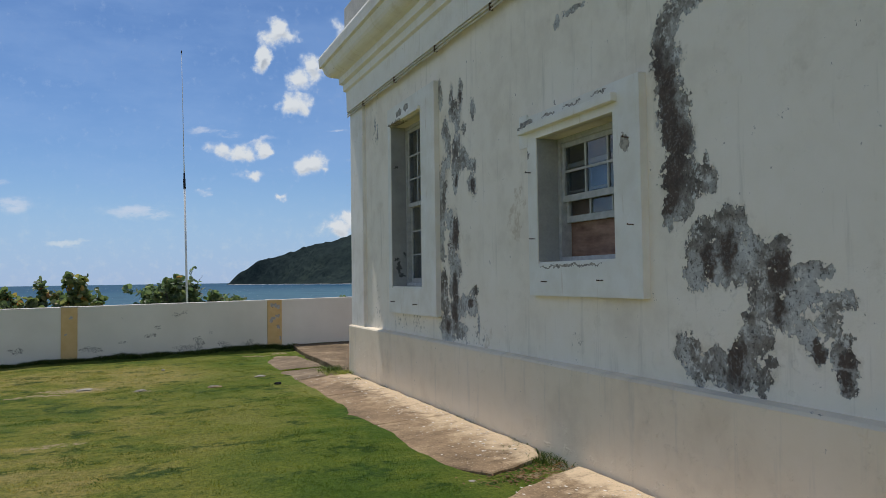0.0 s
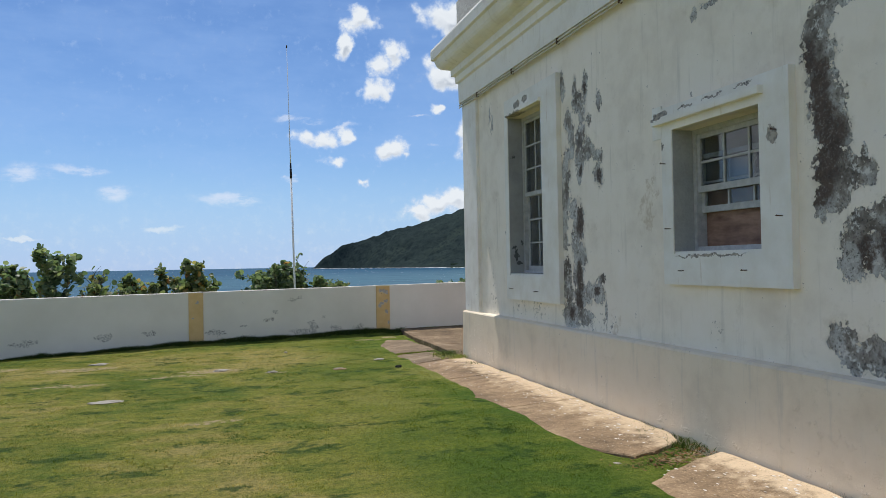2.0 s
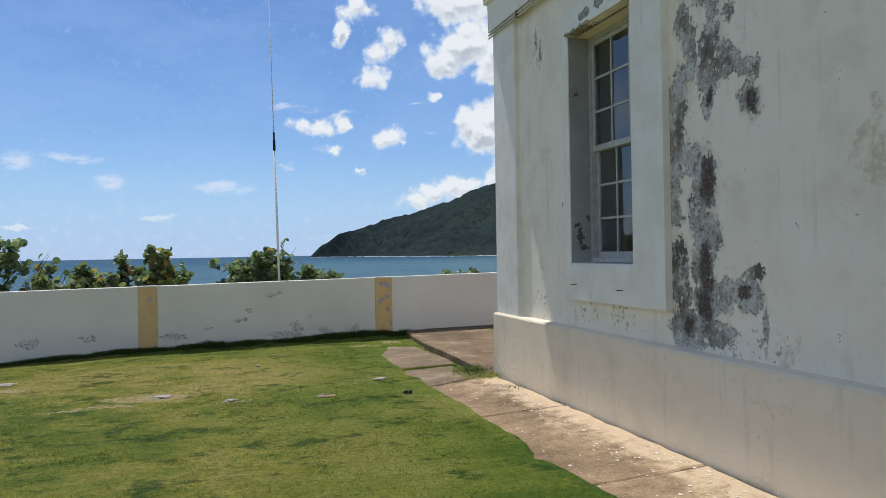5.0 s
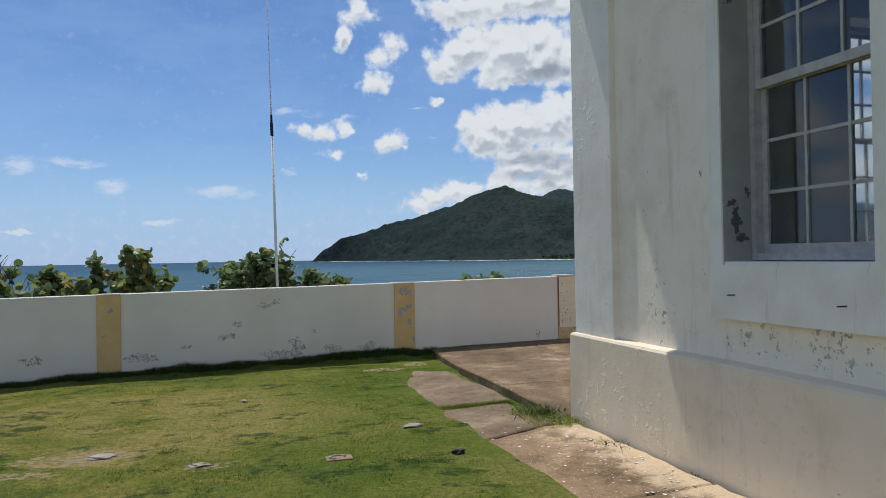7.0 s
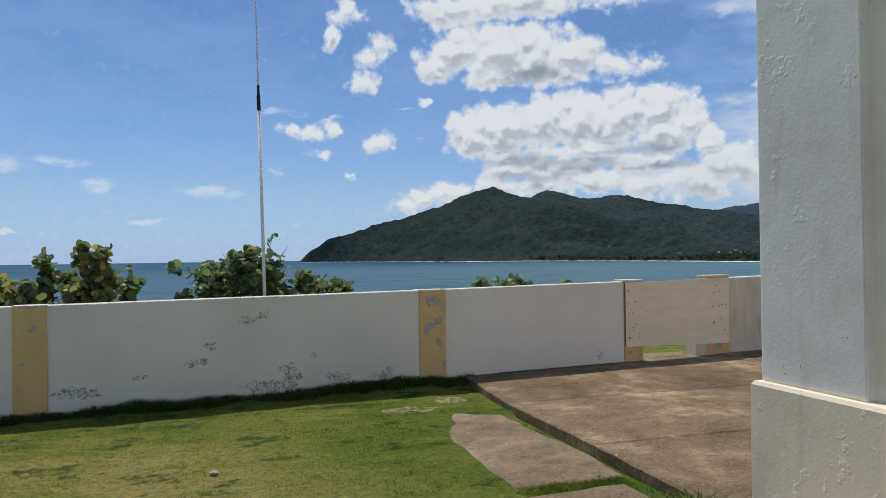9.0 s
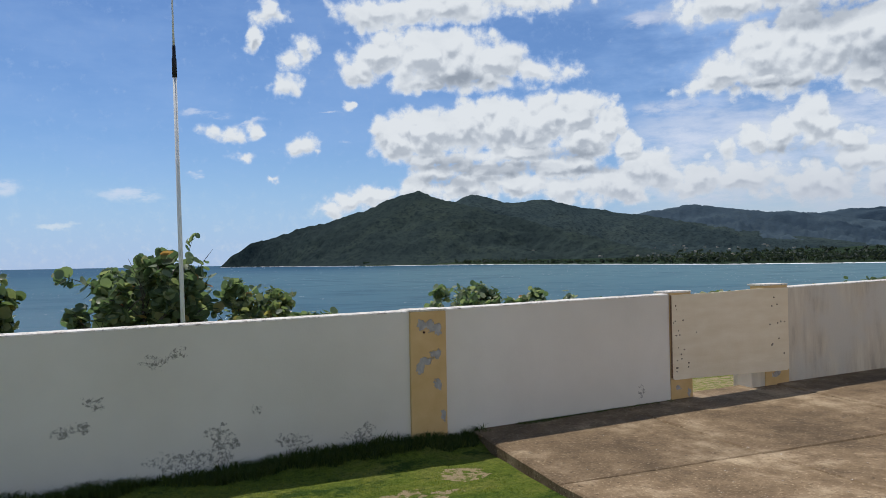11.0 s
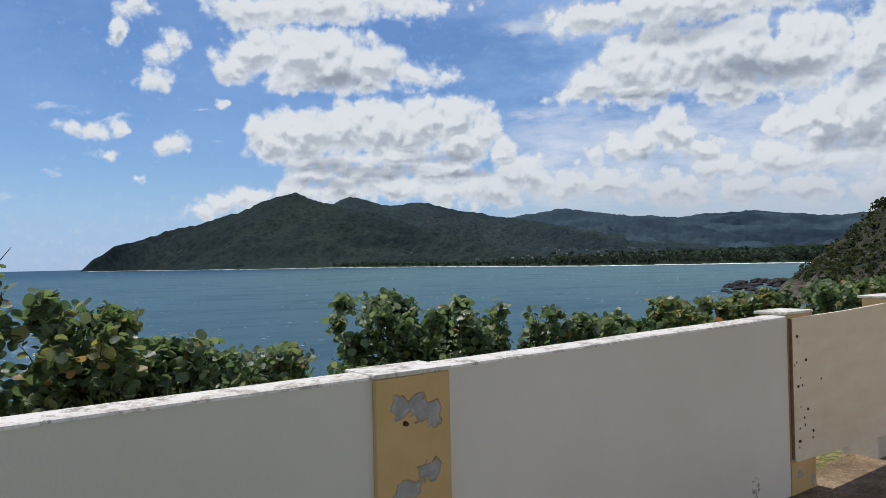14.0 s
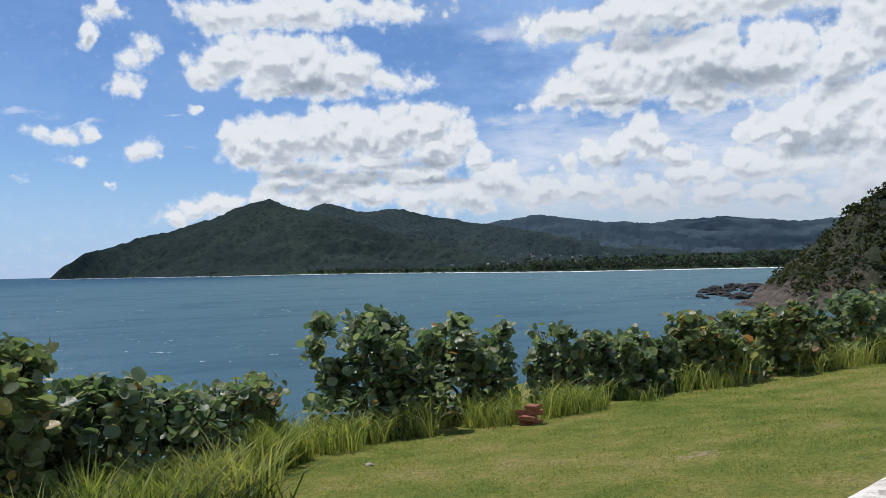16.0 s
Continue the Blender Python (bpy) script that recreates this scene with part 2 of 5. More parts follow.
def boundary_white():
    m = Mat("white wall paint", 0.85)
    big, mid, fine = m.noise(0.9, 4), m.noise(6, 5, 0.6), m.noise(70, 3)
    c = m.ramp(big, (0.3, (0.69, 0.655, 0.575)), (0.7, (0.80, 0.765, 0.69)))
    mold, d = m.blobs([(-2.5, .83, .12, .05), (-2.35, .88, .07, .05), (-2.9, .56, .05, .04), (-3.05, .4, .12, .05), (-2.05, .24, .12, .1), (-2.3, .1, .3, .07), (-1.5, .16, .15, .08), (-.97, .17, .14, .06), (-3.6, .3, .1, .04), (-5.6, .2, .15, .06), (-6.5, .15, .2, .07), (-4.2, .15, .25, .05), (-8, .1, .3, .05), (-1.8, .45, .04, .05), (2.0, .22, .03, .05)], (0, 2), 0.12, 4)
    grit = m.step(m.noise(34, 5, 0.75), 0.44, 0.60)
    c = m.mix(m.calc("MULTIPLY", m.calc("MULTIPLY", mold, grit), 0.8), c, (0.15, 0.14, 0.12))
    c = m.mix(m.calc("MULTIPLY", m.step(m.noise(7, 6, 0.75), 0.70, 0.75), 0.6), c, (0.25, 0.23, 0.2))
    return m.done(c, m.calc("ADD", mid, m.calc("MULTIPLY", fine, 0.3)), 0.006, 0.6)


M_WHITE = boundary_white()


def streaked_white():
    m = Mat("streaked dirty wall paint", 0.88)
    s1, s2, fine = m.noise(1.7, 6, 0.68, None, False, (2.6, 1, 0.45)), m.noise(1.1, 4), m.noise(60, 3)
    c = m.ramp(s1, (0.38, (0.72, 0.655, 0.53)), (0.54, (0.60, 0.53, 0.42)), (0.72, (0.33, 0.285, 0.225)))
    c = m.mix(m.step(s2, 0.45, 0.65), c, (0.62, 0.59, 0.52))
    return m.done(c, fine, 0.004)


M_STREAK = streaked_white()


def cap_paint():
    m = Mat("weathered white coping", 0.85)
    n, f = m.noise(5, 6, 0.7), m.noise(30, 5, 0.7)
    c = m.mix(m.step(f, 0.44, 0.60), (0.76, 0.71, 0.63), (0.46, 0.41, 0.34))
    c = m.mix(m.step(n, 0.42, 0.56), (0.77, 0.73, 0.65), c)
    c = m.mix(m.calc("MULTIPLY", m.step(m.noise(13, 6, 0.75), 0.55, 0.62), 0.7), c, (0.24, 0.20, 0.16))
    return m.done(c, f, 0.006)


M_CAP = cap_paint()


def yellow_paint():
    m = Mat("ochre yellow paint", 0.8)
    n, f = m.noise(5, 5), m.noise(60, 3)
    c = m.ramp(n, (0.3, (0.62, 0.42, 0.18)), (0.7, (0.70, 0.50, 0.24)))
    flake, _ = m.blobs([(-.35, .97, .06, .05), (-.43, .99, .03, .05), (-.28, .95, .035, .06), (-.45, .64, .04, .05), (-.40, .70, .06, .035), (-.30, .74, .05, .04), (-.29, .49, .03, .06), (-.25, .22, .025, .05),
                        (-4.6, .85, .03, .03), (-4.7, .5, .03, .02), (2.5, .18, .04, .03), (2.65, .12, .02, .05), (4.0, .2, .06, .03)], (0, 2), 0.055, 9)
    c = m.mix(flake, c, m.ramp(m.noise(20, 4), (0.35, (0.33, 0.32, 0.31)), (0.65, (0.47, 0.46, 0.44))))
    return m.done(c, m.calc("SUBTRACT", m.calc("MULTIPLY", f, 0.3), flake), 0.006)


M_YELLOW = yellow_paint()


def concrete(name, dark, mid, pale, scale=1.0, lime=False):
    m = Mat(name, 0.92)
    a, b, c, f = m.noise(0.9 * scale, 6, 0.65), m.noise(4 * scale, 6, 0.7), m.noise(22, 5, 0.7), m.noise(90, 3)
    col = m.ramp(m.calc("ADD", m.calc("MULTIPLY", a, 0.65), m.calc("MULTIPLY", b, 0.35)), (0.38, dark), (0.52, mid), (0.70, pale))
    col = m.mix(m.calc("MULTIPLY", m.step(c, 0.58, 0.66), 0.6), col, tuple(x * 0.45 for x in dark))
    white = m.step(m.noise(11, 4, 0.8), 0.68, 0.71)
    col = m.mix(m.calc("MULTIPLY", white, 0.8), col, (0.72, 0.68, 0.6))
    if lime:
        sp = m.t.nodes.new("ShaderNodeSeparateXYZ")
        m.put(sp.inputs[0], m.p)
        wash = m.step(m.calc("ADD", sp.outputs["X"], m.calc("MULTIPLY", m.calc("SUBTRACT", b, 0.5), 1.1)), -0.5, -0.12)
        col = m.mix(m.calc("MULTIPLY", wash, 0.75), col, (0.67, 0.52, 0.335))
    grain = m.noise(48, 5, 0.75)
    col = m.mix(m.calc("MULTIPLY", m.step(grain, 0.56, 0.66), 0.45), col, tuple(min(0.7, x * 1.35) for x in pale))
    col = m.mix(m.calc("MULTIPLY", m.step(grain, 0.44, 0.35), 0.5), col, tuple(x * 0.5 for x in dark))
    tint = m.calc("ADD", m.calc("MULTIPLY", m.chance(), 0.25), 0.87)
    col = m.vec("MULTIPLY", col, tint)
    return m.done(col, m.calc("ADD", m.calc("MULTIPLY", c, 0.6), m.calc("ADD", b, m.calc("MULTIPLY", f, 0.2))), 0.012, 0.8)


M_PATIO = concrete("stained brown concrete", (0.095, 0.064, 0.033), (0.190, 0.130, 0.070), (0.50, 0.39, 0.245))
M_SLAB = concrete("worn brown concrete", (0.110, 0.078, 0.044), (0.215, 0.155, 0.092), (0.42, 0.33, 0.205), 1.3)
M_WALK = concrete("worn pale concrete", (0.130, 0.087, 0.047), (0.275, 0.188, 0.106), (0.54, 0.40, 0.235), 1.3, True)


def lawn_colour(m):
    """Patchy turf: yellow dry areas, green areas and dark clover clumps."""
    a, b = m.noise(0.30, 3, 0.55), m.noise(2.4, 5, 0.65, None, False, (0.8, 1.4, 1))
    col = m.ramp(m.calc("ADD", m.calc("MULTIPLY", a, 0.62), m.calc("MULTIPLY", b, 0.38)), (0.40, (0.112, 0.160, 0.026)), (0.49, (0.215, 0.225, 0.042)), (0.58, (0.330, 0.282, 0.090)))
    c1 = m.noise(2.1, 6, 0.70, None, False, (0.8, 1.25, 1))
    c2 = m.noise(6.0, 4, 0.6)
    dark = m.calc("MULTIPLY", m.step(c1, 0.535, 0.61), m.step(c2, 0.38, 0.54))
    col = m.mix(m.calc("MULTIPLY", dark, 0.80), col, (0.036, 0.078, 0.018))
    sp = m.t.nodes.new("ShaderNodeSeparateXYZ")
    m.put(sp.inputs[0], m.p)
    lush = m.step(m.calc("ADD", sp.outputs["X"], m.calc("MULTIPLY", m.calc("SUBTRACT", b, 0.5), 5.0)), -3.2, -1.7)
    col = m.mix(m.calc("MULTIPLY", lush, 0.75), col, m.vec("MULTIPLY", col, (0.60, 0.80, 0.52)))
    g1, g2 = m.noise(19, 5, 0.75), m.noise(55, 4, 0.7)
    col = m.vec("MULTIPLY", col, m.ramp(m.calc("ADD", m.calc("MULTIPLY", g1, 0.6), m.calc("MULTIPLY", g2, 0.4)), (0.36, (0.42, 0.50, 0.45)), (0.5, (0.92, 0.92, 0.92)), (0.64, (1.38, 1.28, 1.2))))
    e = m.noise(1.3, 5, 0.65)
    outer = m.ramp(m.calc("ADD", m.calc("MULTIPLY", a, 0.35), m.calc("MULTIPLY", e, 0.65)), (0.40, (0.150, 0.200, 0.040)), (0.52, (0.24, 0.256, 0.064)), (0.64, (0.36, 0.305, 0.13)))
    outer = m.vec("MULTIPLY", outer, m.ramp(m.calc("ADD", m.calc("MULTIPLY", g1, 0.6), m.calc("MULTIPLY", g2, 0.4)), (0.38, (0.5, 0.58, 0.5)), (0.62, (1.35, 1.25, 1.2))))
    return m.mix(m.step(sp.outputs["Y"], 5.2, 5.5), col, outer)


BARE = [(-4.3, .3, .5, .25), (-3.3, -.3, .25, .1), (-4.8, -.15, .5, .12), (-4.2, -4.0, .3, .12), (-6.3, -.5, .5, .15), (-6.4, 1.4, .6, .2), (-8.2, 2.2, .8, .2), (-.3, -7.05, .35, .15), (8.5, 8.2, .6, .3), (6.3, 7.6, .5, .25), (5.3, 9.3, .3, .12), (11.4, 9.3, .5, .2), (3.3, 6.3, 1.5, .9), (-0.95, 3.85, .35, .14), (-0.4, 4.25, .2, .16)]


def on_bare(x, y):
    return any(((x - a) / ra) ** 2 + ((y - c) / rc) ** 2 < 0.9 for a, c, ra, rc in BARE)


def lawn():
    m = Mat("mown lawn", 0.95, 0, 0.1)
    c, f = m.noise(14, 5, 0.7), m.noise(80, 4, 0.7)
    col = lawn_colour(m)
    bare, _ = m.blobs(BARE, (0, 1), 0.25, 2.2)
    col = m.mix(m.calc("MULTIPLY", bare, m.step(c, 0.45, 0.56)), col, (0.40, 0.31, 0.18))
    col = m.mix(m.calc("MULTIPLY", m.step(f, 0.48, 0.7), 0.22), col, (0.045, 0.07, 0.015))
    return m.done(col, m.calc("ADD", m.calc("MULTIPLY", c, 1.0), f), 0.03, 0.9)


M_LAWN = lawn()


def turf_mat(name, gain):
    m = Mat(name, 0.6, 0, 0.2)
    k = m.ramp(m.island(), (0.0, (0.9, 0.93, 0.95)), (0.5, (1.2, 1.18, 1.1)), (1.0, (1.6, 1.45, 1.35)))
    col = m.vec("MULTIPLY", m.vec("MULTIPLY", lawn_colour(m), k), gain)
    m.translucent(m.vec("MULTIPLY", col, (1.3, 1.25, 0.7)), 0.45)
    return m.done(col)


def blade_mat(name, *stops, rough=0.6):
    m = Mat(name, rough, 0, 0.25)
    col = m.ramp(m.island(), *stops)
    big = m.noise(0.5, 3)
    col = m.mix(m.calc("MULTIPLY", m.step(big, 0.4, 0.65), 0.4), col, tuple(x * 1.1 for x in stops[-1][1]))
    m.translucent(m.vec("MULTIPLY", col, (1.3, 1.25, 0.7)), 0.45)
    return m.done(col)


M_TURF = turf_mat("turf blades", (1, 1, 1))
M_TURF_SEA = turf_mat("sea-side turf blades", (1.05, 1.1, 1.1))
M_REED = blade_mat("tall grass blades", (0.0, (0.12, 0.185, 0.038)), (0.6, (0.28, 0.35, 0.08)), (1.0, (0.50, 0.49, 0.18)))
M_CLOVER = blade_mat("clover leaves", (0.0, (0.050, 0.098, 0.020)), (0.6, (0.085, 0.145, 0.030)), (1.0, (0.15, 0.20, 0.05)))
M_WEED = blade_mat("weed blades", (0.0, (0.03, 0.06, 0.015)), (1.0, (0.09, 0.12, 0.03)))


def leaf_mat(name, *stops):
    m = Mat(name, 0.40, 0, 0.4)
    col = m.ramp(m.island(), *stops)
    vein = m.noise(30, 3)
    col = m.mix(m.calc("MULTIPLY", vein, 0.18), col, (0.06, 0.09, 0.025))
    m.translucent(m.vec("MULTIPLY", col, (1.25, 1.45, 0.9)), 0.42)
    return m.done(col, vein, 0.004)


M_LEAF = leaf_mat("sea grape leaves", (0.0, (0.094, 0.134, 0.080)), (0.45, (0.158, 0.210, 0.120)), (0.82, (0.29, 0.32, 0.18)), (0.975, (0.42, 0.42, 0.24)), (0.999, (0.50, 0.22, 0.08)))
M_LEAF_DRY = leaf_mat("sea grape leaves turning", (0.0, (0.105, 0.140, 0.076)), (0.6, (0.205, 0.240, 0.120)), (0.88, (0.34, 0.33, 0.16)), (0.96, (0.46, 0.35, 0.13)), (0.993, (0.50, 0.19, 0.08)))
M_BARK = plain("grey bark", (0.095, 0.08, 0.07), 0.9, 0, 0.35, 14, 0.01)


def sea_mat():
    m = Mat("sea water", 0.5, 0, 0.0)
    big = m.noise(0.0016, 4, 0.5)
    swell = m.noise(0.035, 7, 0.72, None, False, (0.7, 1.2, 1))
    chop = m.noise(0.16, 6, 0.66, None, False, (0.5, 1.3, 1))
    rip = m.noise(1.2, 4, 0.6, None, False, (0.7, 1.2, 1))
    shore = m.step(m.vec("LENGTH", m.vec("SUBTRACT", m.p, (900, 450, 0)), (0, 0, 0)), 1500, 350)
    col = m.ramp(big, (0.35, (0.011, 0.062, 0.115)), (0.65, (0.018, 0.082, 0.132)))
    col = m.mix(shore, col, (0.082, 0.165, 0.188))
    col = m.mix(m.calc("MULTIPLY", m.step(swell, 0.46, 0.66), 0.4), col, (0.005, 0.040, 0.075))
    col = m.mix(m.calc("MULTIPLY", m.step(chop, 0.50, 0.66), 0.45), col, (0.040, 0.125, 0.165))
    caps = m.calc("MULTIPLY", m.step(m.noise(0.30, 5, 0.70, None, False, (1.0, 1.0, 1)), 0.655, 0.685), m.step(m.noise(0.008, 3), 0.38, 0.55))
    col = m.mix(m.calc("MULTIPLY", caps, 0.85), col, (0.75, 0.80, 0.82))
    h = m.calc("ADD", chop, m.calc("MULTIPLY", rip, 0.2))
    m.done(col, h, 1.2, 0.8)
    g = m.t.nodes.new("ShaderNodeBsdfGlossy")
    g.inputs["Roughness"].default_value = 0.22
    bump = m.b.inputs["Normal"].links[0].from_socket
    m.put(g.inputs["Normal"], bump)
    x = m.t.nodes.new("ShaderNodeMixShader")
    x.inputs[0].default_value = 0.16
    m.t.links.new(m.b.outputs[0], x.inputs[1])
    m.t.links.new(g.outputs[0], x.inputs[2])
    m.t.links.new(x.outputs[0], m.out.inputs["Surface"])
    return m.m


M_SEA = sea_mat()
M_FOAM = plain("surf foam", (0.85, 0.86, 0.85), 0.8, 0, 0.1, 0.05, 0.1)


def forest_mat(name, a, b, c, s=1.0, relief=0.65, deep=0.72):
    m = Mat(name, 1.0, 0, 0.0)
    big, mid, fine = m.noise(0.0022 * s, 5, 0.6), m.noise(0.012 * s, 6, 0.65), m.noise(0.06 * s, 6, 0.7)
    col = m.ramp(m.calc("ADD", m.calc("MULTIPLY", big, 0.5), m.calc("MULTIPLY", mid, 0.5)), (0.36, a), (0.52, b), (0.68, c))
    col = m.mix(m.step(fine, 0.45, 0.65), col, tuple(x * deep for x in a))
    return m.done(col, m.calc("ADD", mid, m.calc("MULTIPLY", fine, 0.7)), 26.0 / s, relief)


# Blue haze over the bay is mixed into these hill colours.
M_HILL = forest_mat("forested hillside", (0.030, 0.043, 0.042), (0.039, 0.055, 0.049), (0.056, 0.073, 0.054), 1.0, 0.42, 0.8)
M_HILL_HAZE = forest_mat("distant hills with haze tint", (0.054, 0.079, 0.100), (0.062, 0.088, 0.106), (0.076, 0.102, 0.112), 1.0, 0.12, 0.95)
M_PLAIN = forest_mat("coastal plain", (0.028, 0.045, 0.030), (0.04, 0.062, 0.035), (0.075, 0.10, 0.05))
# Foliage greyed and blued to put the distance haze into its colour.
M_FARTREE = blade_mat("distant tree foliage with haze tint", (0.0, (0.020, 0.032, 0.026)), (1.0, (0.042, 0.060, 0.042)))
M_SHRUB = blade_mat("shrub foliage", (0.0, (0.014, 0.026, 0.012)), (0.7, (0.036, 0.050, 0.020)), (1.0, (0.085, 0.085, 0.035)))


def cliff_mat():
    m = Mat("rocky scrub slope", 0.95)
    a, b = m.noise(0.05, 6, 0.65), m.noise(0.35, 6, 0.7)
    col = m.ramp(a, (0.4, (0.022, 0.034, 0.016)), (0.55, (0.045, 0.052, 0.024)), (0.66, (0.13, 0.10, 0.075)))
    sp = m.t.nodes.new("ShaderNodeSeparateXYZ")
    m.put(sp.inputs[0], m.p)
    rock = m.step(m.calc("ADD", sp.outputs["Z"], m.calc("MULTIPLY", a, 22)), 6, 0)
    col = m.mix(rock, col, m.ramp(b, (0.35, (0.040, 0.034, 0.028)), (0.6, (0.17, 0.135, 0.11))))
    return m.done(col, b, 2.5, 1.0)


M_CLIFF = cliff_mat()
M_ROCK = plain("dark sea rock", (0.040, 0.036, 0.033), 0.8, 0, 0.5, 0.6, 0.5)
M_STONE = plain("pale limestone", (0.40, 0.36, 0.29), 0.9, 0, 0.3, 12, 0.01)
M_BRICK = plain("broken red brick", (0.32, 0.13, 0.08), 0.9, 0, 0.35, 14, 0.01)
M_RUST = plain("rusty iron", (0.10, 0.05, 0.03), 0.8, 0.4, 0.4, 40, 0.002)
M_DEAD = blade_mat("dead leaves", (0.0, (0.12, 0.06, 0.035)), (1.0, (0.30, 0.17, 0.09)))
M_POLE = plain("white painted pole", (0.72, 0.72, 0.70), 0.5, 0, 0.08, 5, 0.001)
M_BAND = plain("black rubber tape", (0.02, 0.02, 0.025), 0.6, 0, 0.2, 20, 0.001)
M_WHIP = plain("pale fibreglass whip", (0.62, 0.62, 0.60), 0.5, 0, 0.1, 5, 0.001)
M_SASH = plain("weathered white sash paint", (0.46, 0.45, 0.42), 0.6, 0, 0.25, 15, 0.002)
M_PIPE = plain("painted conduit", (0.60, 0.56, 0.48), 0.6, 0, 0.2, 9, 0.002)
M_INSIDE = plain("grey room plaster", (0.30, 0.31, 0.33), 0.9, 0, 0.1, 2, 0.002)
M_ROOF = plain("roof concrete", (0.5, 0.48, 0.44), 0.9, 0, 0.25, 3, 0.01)


def plywood(name, lo, hi, spots):
    m = Mat(name, 0.75)
    g = m.noise(2.2, 6, 0.6, None, False, (1, 1.2, 5))
    k, f = m.noise(5, 3, 0.5), m.noise(60, 3)
    col = m.ramp(m.calc("ADD", m.calc("MULTIPLY", g, 0.7), m.calc("MULTIPLY", k, 0.3)), (0.35, lo), (0.65, hi))
    if spots:
        ok, _ = m.blobs(spots, (0, 2), 0.01, 9)
        col = m.mix(ok, col, (0.07, 0.05, 0.04))
    return m.done(col, f, 0.002)


_r = random.Random(12)
M_BOARD = plywood("painted plywood", (0.78, 0.67, 0.48), (0.87, 0.775, 0.60), [(2.46 + _r.gauss(0, .02), _r.uniform(0.34, 1.1), .004 + .005 * _r.random(), .007) for _ in range(8)] + [(_r.uniform(2.5, 2.75), _r.uniform(0.35, 0.75), .009, .008) for _ in range(5)] + [(3.95 + _r.gauss(0, .07), _r.uniform(0.5, 1.15), .010, .010) for _ in range(6)])
M_PLY = plywood("bare plywood", (0.13, 0.07, 0.048), (0.38, 0.235, 0.165), [])
M_BOARD_EDGE = plain("bare plywood edge", (0.22, 0.13, 0.07), 0.85, 0, 0.3, 20)


def glass_mat():
    m = Mat("window glass", 0.03, 0, 0.3)
    m.b.inputs["Transmission Weight"].default_value = 1.0
    m.b.inputs["IOR"].default_value = 1.45
    n = m.noise(3, 2)
    return m.done((0.72, 0.76, 0.78), n, 0.0008, 0.3)


M_GLASS = glass_mat()


# ---- mesh tools ----
def link(name, bm, mat, smooth=False):
    me = bpy.data.meshes.new(name)
    bm.normal_update()
    bm.to_mesh(me)
    bm.free()
    me.materials.append(mat)
    if smooth:
        me.polygons.foreach_set("use_smooth", [True] * len(me.polygons))
    return new(name, me)


def raw(name, verts, faces, mat, smooth=False):
    me = bpy.data.meshes.new(name)
    me.from_pydata(verts, [], faces)
    me.update()
    me.materials.append(mat)
    if smooth:
        me.polygons.foreach_set("use_smooth", [True] * len(me.polygons))
    return new(name, me)


def thing(name, at, label, category, group="", kind=""):
    e = new(name)
    e.location = at
    e.empty_display_size = 0.2
    return tagged(e, label, category, group, kind)


def under(ob, parent, label=""):
    ob.parent = parent
    ob.matrix_parent_inverse = Matrix.Translation(-parent.location) if parent.type == "EMPTY" else Matrix()
    if label:
        ob["label"] = label
    return ob


def part(name, bm, mat, parent, label="", smooth=False):
    return under(link(name, bm, mat, smooth), parent, label)


def structure(ob, label, category):
    return tagged(ob, label, category, kind="structure")


def box(bm, x0, x1, y0, y1, z0, z1, m=None):
    vs = [bm.verts.new((x, y, z)) for x in (x0, x1) for y in (y0, y1) for z in (z0, z1)]
    for f in ((0, 1, 3, 2), (4, 6, 7, 5), (0, 4, 5, 1), (2, 3, 7, 6), (0, 2, 6, 4), (1, 5, 7, 3)):
        bm.faces.new([vs[i] for i in f])
    if m:
        bmesh.ops.transform(bm, matrix=m, verts=vs)
    return vs


def boxed(x0, x1, y0, y1, z0, z1, m=None, bevel=0.0, seg=2):
    bm = bmesh.new()
    box(bm, x0, x1, y0, y1, z0, z1, m)
    bmesh.ops.recalc_face_normals(bm, faces=bm.faces)
    if bevel:
        bmesh.ops.bevel(bm, geom=bm.edges[:], offset=bevel, segments=seg, affect="EDGES", profile=0.6)
    return bm


def tube(bm, pts, radii, sides=8):
    rings = []
    for i, p in enumerate(pts):
        p = Vector(p)
        d = (Vector(pts[min(i + 1, len(pts) - 1)]) - Vector(pts[max(i - 1, 0)])).normalized()
        a = d.orthogonal().normalized()
        b = d.cross(a)
        rings.append([bm.verts.new(p + radii[i] * (a * math.cos(t) + b * math.sin(t))) for t in [2 * math.pi * k / sides for k in range(sides)]])
    for r, q in zip(rings, rings[1:]):
        for k in range(sides):
            bm.faces.new((r[k], r[(k + 1) % sides], q[(k + 1) % sides], q[k]))
    bm.faces.new(rings[0][::-1])
    bm.faces.new(rings[-1])


def fbm(x, y, s, seed=0.0, o=4):
    return noise.fractal((x * s, y * s, seed), 0.6, 2.0, o)


def smooth01(a):
    a = max(0.0, min(1.0, a))
    return a * a * (3 - 2 * a)


# ---- boundary wall line ----
WALL_LINE = [(-16.0, 4.42), (-4.78, 4.86), (-0.54, 5.04), (2.42, 5.35), (4.20, 5.53), (14.0, 6.45)]


def wall_y(x):
    for (x0, y0), (x1, y1) in zip(WALL_LINE, WALL_LINE[1:]):
        if x <= x1:
            return y0 + (y1 - y0) * (x - x0) / (x1 - x0)
    return WALL_LINE[-1][1]


# ---- ground ----
def walk_z(x):
    """The walkway falls gently away from the building."""
    return -0.006 + 0.055 * min(x, 0.0)


